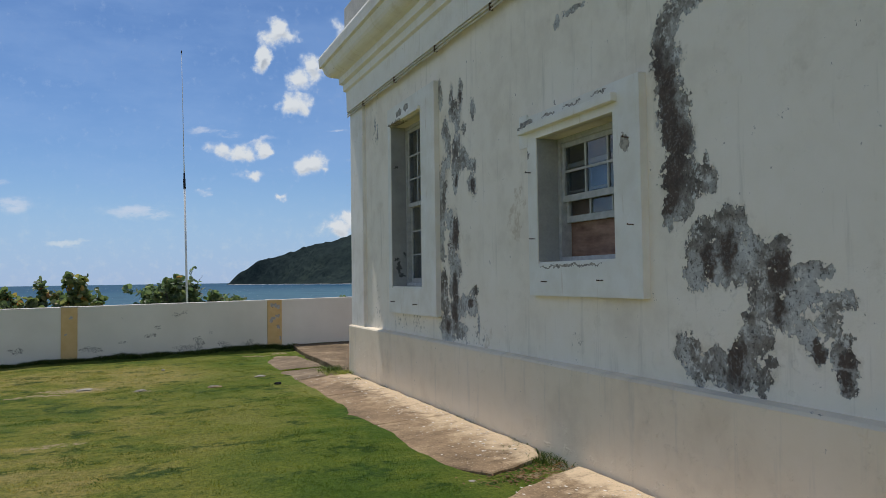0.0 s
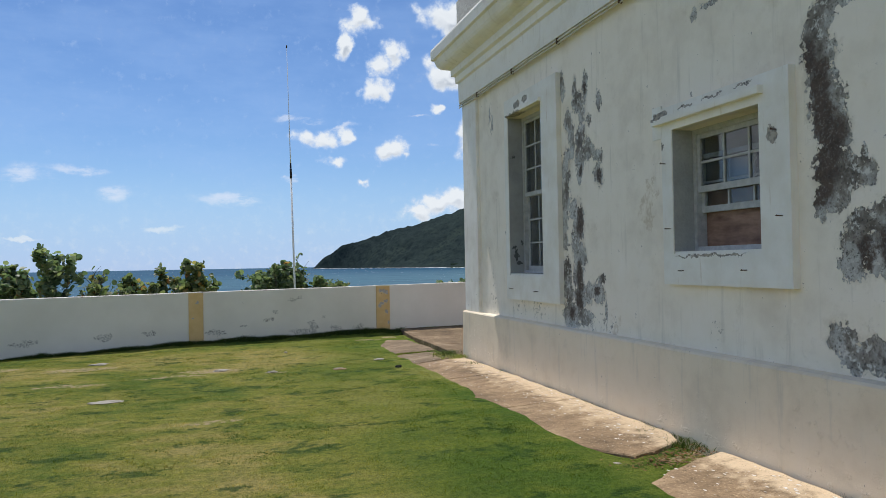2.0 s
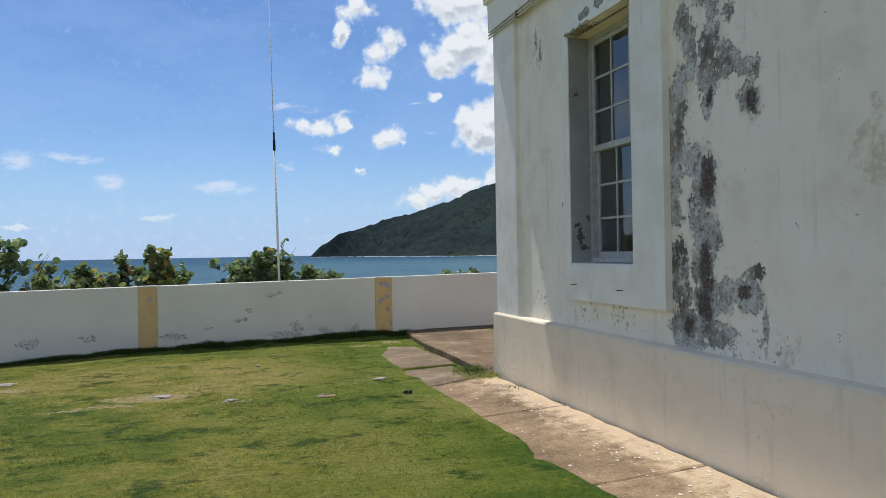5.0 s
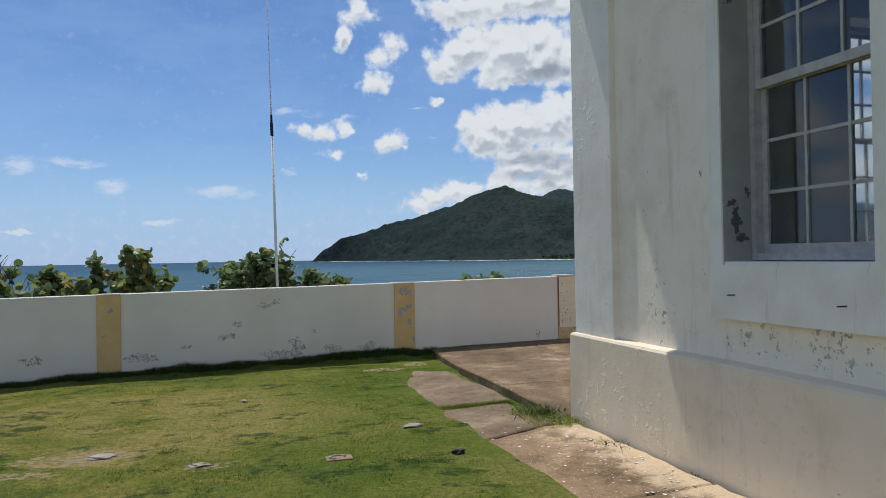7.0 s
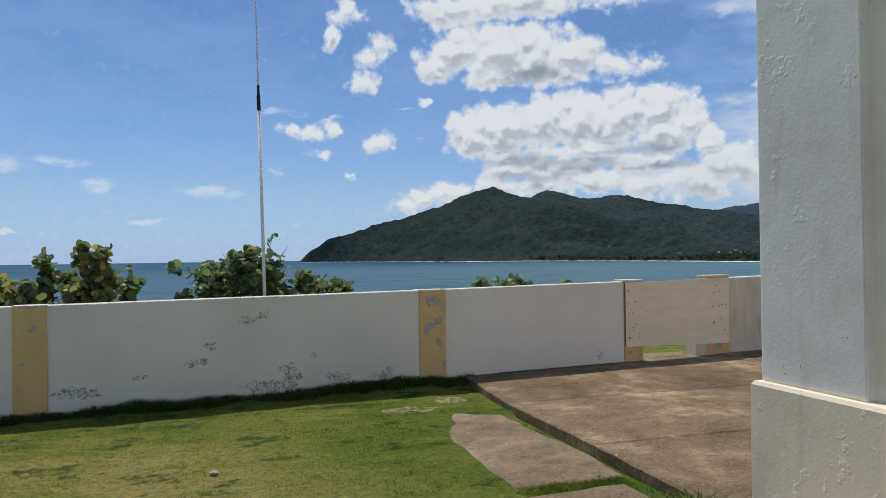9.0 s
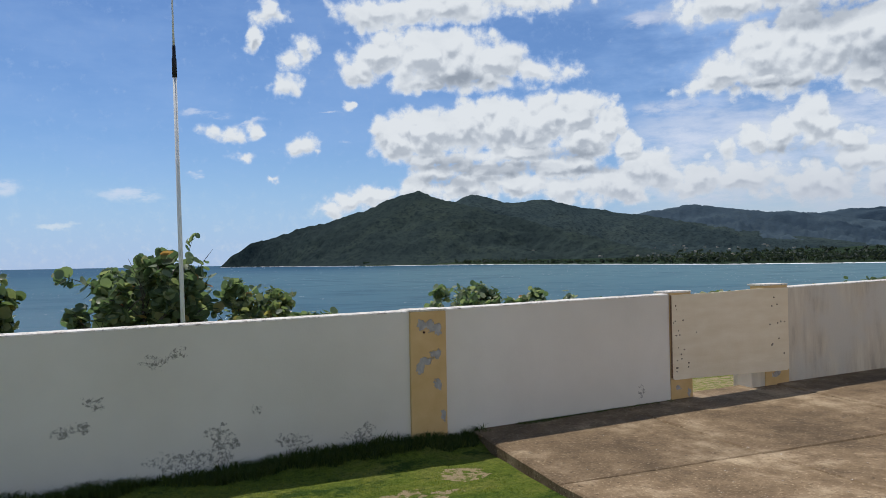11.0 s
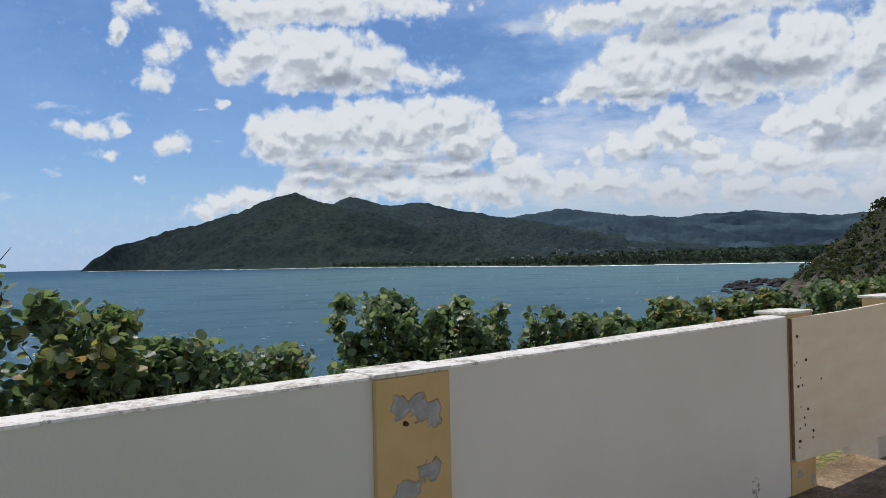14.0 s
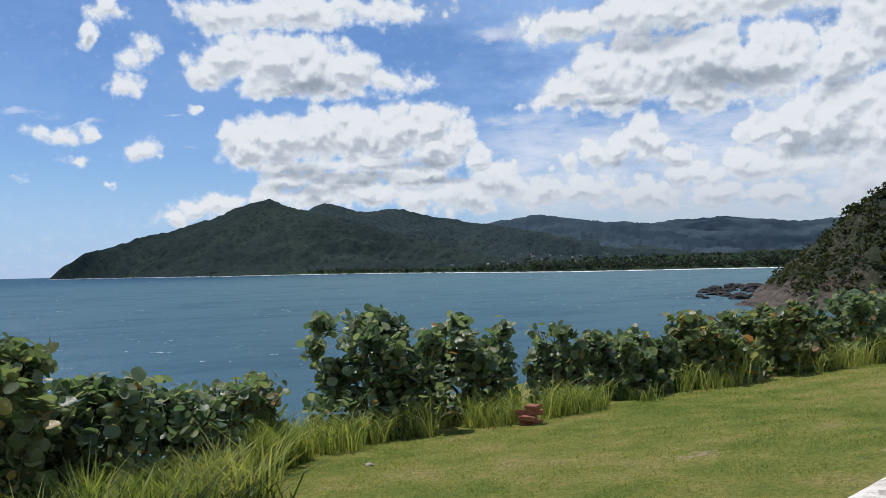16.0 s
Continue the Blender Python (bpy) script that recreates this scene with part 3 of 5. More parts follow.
def ground_z(x, y):
    yw = wall_y(x)
    if y < yw + 0.1:
        z = -0.05 - 0.035 * smooth01((-x - 1.5) / 2.5) + 0.018 * fbm(x, y, 0.9, 3.0) + 0.03 * min(0.0, x + 4.6) * smooth01(y / 5)
        z = max(z, -0.4)
        foot = max(0.05 + min(0.0, x + 0.54) * 0.022 + 0.03 * min(0.0, x + 4.6), -0.36)
        z += (foot - z) * smooth01((y - yw + 0.42) / 0.40) * (0.8 + 0.4 * fbm(x, y, 1.7, 8.0))
        if x > -1.0 and y < 3.75:
            z = min(z, walk_z(x) - 0.03)
        if x > -0.12 and y < 3.5:
            z = -0.15
        elif x > 0.16:
            z = -0.15
        return z
    d = y - yw
    z = 0.06 - 0.108 * d + 0.03 * fbm(x, y, 0.5, 7.0)
    if x > 2:
        z += 0.10 * smooth01((x - 2) / 6) * smooth01((6 - d) / 5)
    edge = 8.2 + 4.6 * smooth01((x + 1) / 9)
    if d > edge:
        z -= 0.75 * (d - edge) + 0.02 * (d - edge) ** 2
    return max(z, -22.0)


def spaced(*runs):
    out = []
    for a, b, st in runs:
        n = max(1, round((b - a) / st))
        out += [a + (b - a) * i / n for i in range(n)]
    return out + [runs[-1][1]]


def ground():
    xs = spaced((-400, -60, 40), (-60, -18, 3), (-18, 1.2, 0.22), (1.2, 24, 0.6), (24, 60, 3), (60, 400, 40))
    ys = spaced((-400, -40, 40), (-40, -15, 2), (-15, 4.0, 0.22), (4.0, 6.4, 0.1), (6.4, 20, 0.45), (20, 44, 2.5))
    verts = [(x, y, ground_z(x, y)) for y in ys for x in xs]
    n = len(xs)
    faces = [(j * n + i, j * n + i + 1, (j + 1) * n + i + 1, (j + 1) * n + i) for j in range(len(ys) - 1) for i in range(n - 1)]
    structure(raw("ground", verts, faces, M_LAWN, True), "short mown lawn sloping to the sea edge, patchy and dry", "lawn")


ground()

SEA = -14.0
bm = bmesh.new()
rings = [30, 120, 400, 1200, 2500, 4980]
loops = []
for r in rings:
    loops.append([bm.verts.new((r * math.sin(a), r * math.cos(a), SEA)) for a in [2 * math.pi * k / 96 for k in range(96)]])
for a, b in zip(loops, loops[1:]):
    for k in range(96):
        bm.faces.new((a[k], b[k], b[(k + 1) % 96], a[(k + 1) % 96]))
bm.faces.new(loops[0])
bmesh.ops.recalc_face_normals(bm, faces=bm.faces)
for f in bm.faces:
    if f.normal.z < 0:
        f.normal_flip()
structure(link("water", bm, M_SEA, True), "blue choppy sea with scattered whitecaps", "sea")


# ---- distant hills ----
def hills(name, crest, foot, back, mat, label, seed, rough=26.0, n_s=220, n_c=46):
    """A ridge: crest of (bearing, elevation, range), falling to the shore at range foot and away behind."""
    def at(a):
        for (a0, e0, r0), (a1, e1, r1) in zip(crest, crest[1:]):
            if a <= a1:
                k = smooth01((a - a0) / (a1 - a0)) * 0.5 + 0.5 * (a - a0) / (a1 - a0)
                return e0 + (e1 - e0) * k, r0 + (r1 - r0) * k
        return crest[-1][1], crest[-1][2]
    verts, faces = [], []
    a0, a1 = crest[0][0], crest[-1][0]
    for i in range(n_s + 1):
        a = a0 + (a1 - a0) * i / n_s
        e, r = at(a)
        top = 1.6 + r * math.tan(radians(e))
        near, far = foot(a), r + back
        for j in range(n_c + 1):
            c = j / n_c
            if c < 0.7:
                k = c / 0.7
                rr = near + (r - near) * k
                z = SEA - 3 + (top - SEA + 3) * (k ** 1.15 * 0.75 + 0.25 * smooth01(k))
                amp = math.sin(math.pi * min(1, k * 1.02)) * 1.0 + 0.10
            else:
                k = (c - 0.7) / 0.3
                rr = r + (far - r) * k
                z = top + (SEA - 3 - top) * k
                amp = 0.4
            x, y = rr * math.sin(radians(a)), rr * math.cos(radians(a))
            h = min(1.0, max(0.0, top - SEA) / 120)
            z += rough * amp * h * fbm(x, y, 0.0035, seed, 6) * 1.3 + 5 * h * fbm(x, y, 0.03, seed + 3, 3)
            verts.append((x, y, z))
    m = n_c + 1
    faces = [(i * m + j, i * m + j + 1, (i + 1) * m + j + 1, (i + 1) * m + j) for i in range(n_s) for j in range(n_c)]
    ob = raw(name, verts, faces, mat, True)
    return tagged(ob, label, "hill", "hills across the bay")


hills("headland_hill", [(6.5, -0.32, 2990), (7.6, 0.65, 2980), (9.0, 1.5, 2950), (13.7, 2.8, 2900), (17.0, 3.75, 2850), (19.5, 4.75, 2800), (21.2, 5.2, 2780), (23.7, 4.4, 2700), (28, 3.3, 2600), (33, 1.9, 2400), (38, 0.6, 2300), (42, -0.2, 2250)],
      lambda a: 2960 - 760 * smooth01((a - 6.5) / 12), 500, M_HILL, "dark green forested headland across the bay", 1.0)
# The ridge and far hills carry haze in their base colour, paler behind.
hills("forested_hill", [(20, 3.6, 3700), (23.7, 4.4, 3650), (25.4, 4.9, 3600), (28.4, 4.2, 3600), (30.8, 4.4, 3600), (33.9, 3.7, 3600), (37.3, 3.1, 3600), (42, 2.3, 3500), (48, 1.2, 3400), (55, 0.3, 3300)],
      lambda a: 2500, 400, forest_mat("haze-tinted forested ridge", (0.036, 0.054, 0.058), (0.048, 0.068, 0.066), (0.068, 0.088, 0.074)), "dark haze-tinted forested ridge behind the headland", 5.0)
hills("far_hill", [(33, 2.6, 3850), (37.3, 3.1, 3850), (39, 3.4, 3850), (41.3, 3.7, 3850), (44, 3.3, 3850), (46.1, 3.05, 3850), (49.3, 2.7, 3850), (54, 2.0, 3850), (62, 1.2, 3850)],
      lambda a: 3000, 250, M_HILL_HAZE, "blue-green hills far inland, haze painted into their colour", 9.0, 40.0)
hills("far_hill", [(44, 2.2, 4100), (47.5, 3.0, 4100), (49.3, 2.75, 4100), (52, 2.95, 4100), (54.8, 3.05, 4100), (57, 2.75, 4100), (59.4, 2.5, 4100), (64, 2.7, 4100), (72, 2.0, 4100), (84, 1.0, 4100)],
      lambda a: 3450, 250, M_HILL_HAZE, "distant hills on the horizon, paled by painted haze", 13.0, 34.0)


def coastal_plain():
    verts, faces = [], []
    for i in range(81):
        a = 17 + (88 - 17) * i / 80
        near = 2150 - 900 * smooth01((a - 18) / 28)
        for j, r in enumerate((near, near + 25, near + 150, 2300, 3200, 3700)):
            z = (SEA - 0.5, SEA + 2.0, SEA + 4, SEA + 12, SEA + 40, SEA + 60)[j]
            verts.append((r * math.sin(radians(a)), r * math.cos(radians(a)), z))
    faces = [(i * 6 + j, i * 6 + j + 1, (i + 1) * 6 + j + 1, (i + 1) * 6 + j) for i in range(80) for j in range(5)]
    structure(raw("ground", verts, faces, M_PLAIN, True), "flat green coastal plain beyond the bay", "land")
    verts, faces = [], []
    rnd = random.Random(4)
    for i in range(241):
        a = 6.6 + (62 - 6.6) * i / 240
        near = (2960 - 760 * smooth01((a - 6.5) / 12)) if a < 17 else min(2960 - 760 * smooth01((a - 6.5) / 12), 2150 - 900 * smooth01((a - 18) / 28))
        w = 3 + 6 * rnd.random() + (8 if a > 35 else 0)
        for r, z in ((near - w, SEA + 0.25), (near + 4, SEA + 0.5 + 0.7 * rnd.random())):
            verts.append((r * math.sin(radians(a)), r * math.cos(radians(a)), z))
    faces = [(i * 2, i * 2 + 1, i * 2 + 3, i * 2 + 2) for i in range(240)]
    tagged(raw("surf", verts, faces, M_FOAM, True), "thin white line of surf along the far shore", "surf", kind="stuff")


coastal_plain()


def tuft_cloud(verts, faces, c, r, h, n, rnd, size):
    for _ in range(n):
        while True:
            v = Vector((rnd.uniform(-1, 1), rnd.uniform(-1, 1), rnd.uniform(-1, 1)))
            if v.length < 1:
                break
        p = Vector(c) + Vector((v.x * r, v.y * r, v.z * h))
        a, b = Vector((rnd.gauss(0, 1), rnd.gauss(0, 1), rnd.gauss(0, .6))).normalized(), Vector((rnd.gauss(0, 1), rnd.gauss(0, 1), rnd.gauss(0, 1))).normalized()
        s = size * rnd.uniform(0.5, 1.2)
        k = len(verts)
        verts += [tuple(p - a * s), tuple(p + b * s), tuple(p + a * s), tuple(p - b * s * 0.7)]
        faces.append((k, k + 1, k + 2, k + 3))


def far_trees():
    rnd = random.Random(11)
    verts, faces = [], []
    for _ in range(900):
        a = rnd.uniform(24, 62)
        dense = 0.45 * smooth01((32 - a) / 4) + smooth01((a - 35) / 5)
        if rnd.random() > 0.35 + 0.65 * dense:
            continue
        near = 2150 - 900 * smooth01((a - 18) / 28)
        r = near + 35 + rnd.random() ** 1.5 * 260
        h = rnd.uniform(9, 17) * (0.45 + 0.55 * dense)
        c = (r * math.sin(radians(a)), r * math.cos(radians(a)), SEA + 3 + h * 0.6)
        tuft_cloud(verts, faces, c, h * 0.55, h * 0.6, 14, rnd, 3.0)
    for _ in range(90):
        a = rnd.uniform(40, 60)
        r = 1290 + rnd.uniform(0, 200)
        x, y = r * math.sin(radians(a)), r * math.cos(radians(a))
        h = rnd.uniform(17, 26)
        k = len(verts)
        verts += [(x - .5, y, SEA + 2), (x + .5, y, SEA + 2), (x + .4, y, SEA + h), (x - .4, y, SEA + h)]
        faces.append((k, k + 1, k + 2, k + 3))
        tuft_cloud(verts, faces, (x, y, SEA + h), 4.2, 1.8, 9, rnd, 3.2)
    tagged(raw("far_woods", verts, faces, M_FARTREE), "dark strip of palms and trees along the far beach", "trees", kind="stuff")
    verts, faces = [], []
    for _ in range(46):
        a, r = rnd.uniform(27, 50), rnd.uniform(1900, 2600)
        if a < 30:
            r = 2330 + rnd.uniform(0, 120)
        x, y = r * math.sin(radians(a)), r * math.cos(radians(a))
        z = SEA + 14 + max(0, r - 2100) * 0.08
        w = rnd.uniform(2.5, 6)
        k = len(verts)
        verts += [(x + dx * w, y + dy * w, z + dz) for dx in (-1, 1) for dy in (-.5, .5) for dz in (0, rnd.uniform(3, 6))]
        faces += [tuple(k + i for i in f) for f in ((0, 1, 3, 2), (4, 6, 7, 5), (0, 4, 5, 1), (2, 3, 7, 6), (1, 5, 7, 3))]
    tagged(raw("far_houses", verts, faces, M_STONE), "tiny pale houses scattered over the far plain", "houses", kind="stuff")


far_trees()


# ---- near rocky point ----
def shore_point():
    rnd = random.Random(21)
    o, u, v = Vector((376, 246, 0)), Vector((0.869, 0.495, 0)), Vector((0.495, -0.869, 0))

    def z_at(s, d):
        lim = 62 + 10 * fbm(s, d, 0.01, 2)
        rise = 0.80 * min(d, lim) + 0.18 * max(0, d - lim)
        fall = smooth01((34 - s) / 60) * smooth01((s + 215) / 90)
        z = SEA - 2 + max(0, rise) * fall + 5.0 * fbm(s, d, 0.03, 4.0) * smooth01(d / 25) + (2.4 * fbm(s, d, 0.11, 8.0, 5) if d > -6 else 0)
        return z
    ss, ds = spaced((-330, 40, 4)), spaced((-24, 60, 2.5), (60, 220, 10))
    verts = []
    for s in ss:
        for d in ds:
            p = o + u * s + v * (d + 6 * fbm(s, 0, 0.03, 1.0))
            verts.append((p.x, p.y, z_at(s, d)))
    n = len(ds)
    faces = [(i * n + j, i * n + j + 1, (i + 1) * n + j + 1, (i + 1) * n + j) for i in range(len(ss) - 1) for j in range(n - 1)]
    tagged(raw("rocky_point", verts, faces, M_CLIFF, True), "steep scrub-covered point with bare brown rock at its foot", "headland")
    verts, faces = [], []
    for _ in range(5200):
        s, d = rnd.uniform(-320, 30), rnd.uniform(9, 110)
        p = o + u * s + v * d
        z = z_at(s, d)
        if z < SEA + 4.5:
            continue
        h = rnd.uniform(0.9, 2.8)
        tuft_cloud(verts, faces, (p.x, p.y, z + h * 0.4), h * 1.1, h * 0.8, 12, rnd, 0.85)
    tagged(raw("hillside_scrub", verts, faces, M_SHRUB), "low green scrub over the slope of the point", "scrub", kind="stuff")
    for i in range(30):
        s, d = rnd.uniform(-150, 30), rnd.uniform(-22, 3)
        p = o + u * s + v * d
        rock = bmesh.new()
        bmesh.ops.create_icosphere(rock, subdivisions=3, radius=rnd.uniform(1.2, 4.0))
        for w in rock.verts:
            w.co *= 1 + 0.45 * noise.noise(w.co * 0.5 + Vector((i * 3.1, 0, 0))) + 0.25 * abs(noise.noise(w.co * 1.7 + Vector((i, 4, 0))))
            w.co.z *= 0.55
            w.co += Vector((p.x, p.y, SEA + 0.1))
        tagged(link("sea_rock", rock, M_ROCK), "dark wet rock standing in the surf", "rock", "rocks at the point")
    pole = bmesh.new()
    for s, d, h in ((-12, 64, 13), (-40, 60, 8)):
        p = o + u * s + v * d
        z = z_at(s, d)
        tube(pole, [(p.x, p.y, z - 1), (p.x + 0.5, p.y, z + h)], [0.25, 0.15], 5)
    tagged(link("dead_trunk", pole, M_BARK), "thin bare trunks standing on the ridge", "tree", kind="stuff")


shore_point()


# ---- clouds ----
CLOUDS = [  # bearing, elevation and half-sizes in degrees
    (16.6, 14.3, 1.9, 1.1), (18.8, 15.3, 2.0, 1.7), (21.6, 15.2, 2.6, 2.2), (24.6, 15.0, 2.8, 2.1), (27.4, 14.6, 2.4, 1.5), (30.2, 13.9, 2.4, 1.0), (33.2, 13.6, 1.7, 0.9), (22.0, 13.1, 3.0, 0.9), (26.5, 13.1, 2.8, 0.8),
    (18.5, 18.3, 3.2, 1.3), (23.5, 18.6, 4.0, 1.4), (29.5, 18.8, 5.0, 0.9),
    (19.6, 9.2, 1.7, 1.9), (22.0, 9.6, 2.2, 2.0), (24.8, 9.8, 2.4, 1.9), (27.6, 10.0, 2.4, 2.1), (30.6, 9.8, 2.4, 2.0), (33.4, 10.2, 2.0, 1.9), (35.6, 9.6, 1.3, 1.6), (22.5, 7.6, 3.4, 1.0), (29.0, 7.8, 4.5, 1.0), (34.2, 8.0, 2.2, 0.8),
    (14.4, 3.9, 1.6, 0.6), (16.2, 4.6, 1.5, 0.9), (18.4, 5.0, 1.7, 1.0), (21.0, 5.4, 2.2, 1.0), (24.5, 5.6, 3.0, 1.1), (28.5, 5.6, 3.0, 1.2), (32.5, 5.2, 3.0, 1.1), (36.4, 5.4, 2.4, 1.5), (37.0, 8.0, 1.2, 1.2),
    (12.9, 15.6, 1.0, 0.9), (12.1, 14.6, 1.1, 1.1), (11.6, 13.2, 1.3, 0.8), (9.2, 16.2, 0.6, 1.1), (10.4, 17.8, 1.1, 0.9), (7.2, 9.4, 1.7, 0.6), (9.1, 9.5, 0.8, 0.5), (12.5, 8.5, 1.3, 0.95), (13.6, 8.1, 0.5, 0.3),
    (8.4, 7.6, 0.9, 0.35), (10.3, 6.1, 0.3, 0.25), (16.2, 11.5, 0.45, 0.25),
    (44.0, 12.8, 2.6, 1.2), (46.5, 13.6, 3.2, 1.9), (50.0, 14.2, 3.8, 2.4), (54.0, 13.8, 3.6, 2.6), (58.0, 13.6, 3.0, 2.4), (44.0, 17.2, 4.5, 1.1), (51.0, 17.6, 6.0, 1.6), (59.0, 17.8, 5.0, 1.6),
    (57.2, 8.9, 1.8, 1.4), (59.6, 8.8, 2.2, 2.0), (62.2, 9.6, 2.2, 2.8), (62.6, 13.4, 1.8, 2.4), (64.6, 14.8, 1.8, 3.0), (60.4, 6.4, 3.2, 1.2), (66.0, 8.0, 3.0, 4.0),
    (43.8, 7.5, 1.4, 0.8), (45.6, 8.1, 1.4, 1.1), (47.4, 8.3, 1.4, 1.3), (49.6, 8.8, 1.8, 1.6), (51.6, 7.6, 1.8, 1.1), (34.0, 9.0, 2.4, 1.8), (39.4, 6.4, 2.0, 1.4), (41.6, 5.4, 2.6, 1.2), (45.0, 5.2, 3.0, 1.3), (49.6, 4.9, 3.0, 1.2), (54.4, 4.8, 3.2, 1.2), (58.6, 4.6, 3.2, 1.2),
    (23.2, 6.7, 3.0, 0.9), (27.6, 6.7, 3.4, 0.9), (32.4, 6.6, 3.4, 1.0), (37.6, 6.2, 2.0, 1.2), (47.0, 11.9, 4.0, 1.0), (41.6, 12.0, 1.8, 0.6), (53.6, 11.6, 3.4, 1.2), (53.0, 6.3, 2.6, 1.2), (56.4, 6.4, 2.0, 1.4),
    (72, 10, 9, 5), (69, 18, 9, 4), (68, 4.5, 7, 2)]
BASES = [(26.0, 6.9, 6.0, 0.5), (34.0, 6.6, 3.0, 0.4), (47.0, 11.6, 3.0, 0.4), (24.8, 13.5, 3.0, 0.7), (22.6, 13.2, 2.0, 0.4), (23.6, 7.3, 2.8, 0.6), (32.3, 7.9, 3.2, 0.6), (28.0, 6.6, 4.0, 0.5), (24.0, 5.9, 4.0, 0.5), (48.5, 7.0, 3.6, 0.5), (61.0, 7.4, 3.0, 0.7), (55.0, 12.4, 4.0, 1.2), (62.0, 11.2, 1.6, 0.8), (50, 15.8, 5, 0.8)]
WISPS = [(-12.8, 6.4, 3.0, 1.2), (-9.4, 6.9, 3.4, 0.6), (-6.8, 5.2, 2.0, 1.3), (-4.0, 2.7, 2.2, 0.35), (-12.7, 2.1, 1.6, 0.25), (5.6, 10.9, 2.6, 0.5), (8.6, 10.3, 2.4, 0.4), (14.8, 10.9, 1.4, 0.2), (16.2, 8.8, 2.4, 0.3), (5.0, 6.6, 0.8, 0.5), (1.0, 5.0, 5.0, 0.8), (40, 10.5, 4, 1.2), (41, 8.5, 3.6, 1.6), (53, 9.6, 3, 1.6), (38.5, 16.8, 3.0, 0.9)]


def cloud_mat():
    m = Mat("cumulus clouds")
    m.p = m.tc.outputs["UV"]
    t = m.t

    def lobes(scale, v):
        n = t.nodes.new("ShaderNodeTexVoronoi")
        n.voronoi_dimensions, n.feature = "2D", "SMOOTH_F1"
        m.put(n.inputs["Vector"], v)
        m.put(n.inputs["Scale"], scale)
        n.inputs["Smoothness"].default_value = 0.35
        return m.calc("SUBTRACT", 0.40, n.outputs["Distance"])

    def nearest(spots, q, gain, reach=1.0):
        best = None
        for a, e, ra, re in spots:
            d = m.vec("LENGTH", m.vec("MULTIPLY", m.vec("SUBTRACT", q, (a, e, 0)), (1 / ra, 1 / re, 0)), (0, 0, 0))
            k = m.calc("MULTIPLY", m.calc("SUBTRACT", reach, d), gain(re))
            best = k if best is None else m.calc("MAXIMUM", best, k)
        return best

    def mass(v):
        n1 = m.vec("SUBTRACT", m.noise(0.5, 4, 0.55, v, True), (0.5, 0.5, 0.5))
        q = m.vec("ADD", v, m.vec("MULTIPLY", n1, (2.6, 1.6, 0)))
        best = nearest(CLOUDS, q, lambda re: min(1.1, 0.35 + 0.38 * re), 1.36)
        w = m.vec("ADD", v, m.vec("MULTIPLY", m.vec("SUBTRACT", m.noise(1.2, 2, 0.5, v, True), (0.5, 0.5, 0.5)), (0.7, 0.6, 0)))
        return m.calc("ADD", best, m.calc("ADD", m.calc("MULTIPLY", lobes(0.42, w), 0.6), m.calc("MULTIPLY", lobes(1.05, w), 0.36)))

    sp = t.nodes.new("ShaderNodeSeparateXYZ")
    m.put(sp.inputs[0], m.p)
    # Bearings out of view, where glowing clouds are added to brighten the facade.
    away = m.calc("MAXIMUM", m.step(sp.outputs["X"], -24, -40), m.step(sp.outputs["X"], 70, 84))

    def scattered(v):
        n = m.noise(0.13, 6, 0.6, m.vec("MULTIPLY", v, (0.6, 1.3, 1)))
        return m.calc("MULTIPLY", m.calc("MULTIPLY", m.calc("SUBTRACT", n, 0.46), 5.0), away)

    body = m.calc("MAXIMUM", mass(m.p), scattered(m.p))
    base = m.calc("ADD", body, m.calc("MULTIPLY", m.calc("SUBTRACT", m.noise(1.3, 7, 0.64), 0.5), 0.8))
    lifted = m.vec("ADD", m.p, (-0.10, 0.50, 0))
    above = m.calc("MAXIMUM", mass(lifted), scattered(lifted))
    alpha = m.step(base, -0.04, 0.56)
    streaks = m.noise(0.5, 6, 0.65, m.vec("MULTIPLY", m.p, (0.5, 1.5, 1)))
    drift = m.vec("ADD", m.p, m.vec("MULTIPLY", m.vec("SUBTRACT", m.noise(0.35, 5, 0.6, None, True), (0.5, 0.5, 0.5)), (4.0, 2.0, 0)))
    wisp = m.calc("MULTIPLY", m.step(nearest(WISPS, drift, lambda re: 1.0), 0.0, 0.9), m.calc("MULTIPLY", m.step(streaks, 0.30, 0.62), 0.75))
    veil_n = m.noise(0.16, 6, 0.6, m.vec("MULTIPLY", m.p, (0.5, 1.5, 1)))
    right = m.step(sp.outputs["X"], 26, 48)
    veil = m.calc("MULTIPLY", m.step(veil_n, 0.37, 0.62), m.calc("ADD", m.calc("MULTIPLY", right, 0.60), 0.22))
    bank = m.calc("MULTIPLY", m.calc("MULTIPLY", m.step(sp.outputs["X"], 34, 41), m.step(sp.outputs["Y"], 12.5, 8.5)), m.calc("ADD", m.calc("MULTIPLY", m.step(streaks, 0.30, 0.66), 0.5), 0.36))
    wisp = m.calc("MAXIMUM", wisp, bank)
    low = m.calc("MULTIPLY", m.step(sp.outputs["Y"], 8.0, 0.0), 0.72)
    veil = m.calc("MAXIMUM", veil, low)
    col = m.mix(m.step(wisp, 0.05, 0.5), (0.43, 0.64, 0.97), (0.86, 0.92, 1.0))
    thin = m.calc("MAXIMUM", wisp, veil)
    slope = m.step(m.calc("SUBTRACT", above, body), -0.20, 0.30)
    under = m.step(nearest(BASES, drift, lambda re: 1.0), -0.35, 0.8)
    tex = m.noise(0.5, 6, 0.55, m.vec("MULTIPLY", m.p, (0.8, 1.4, 1)))
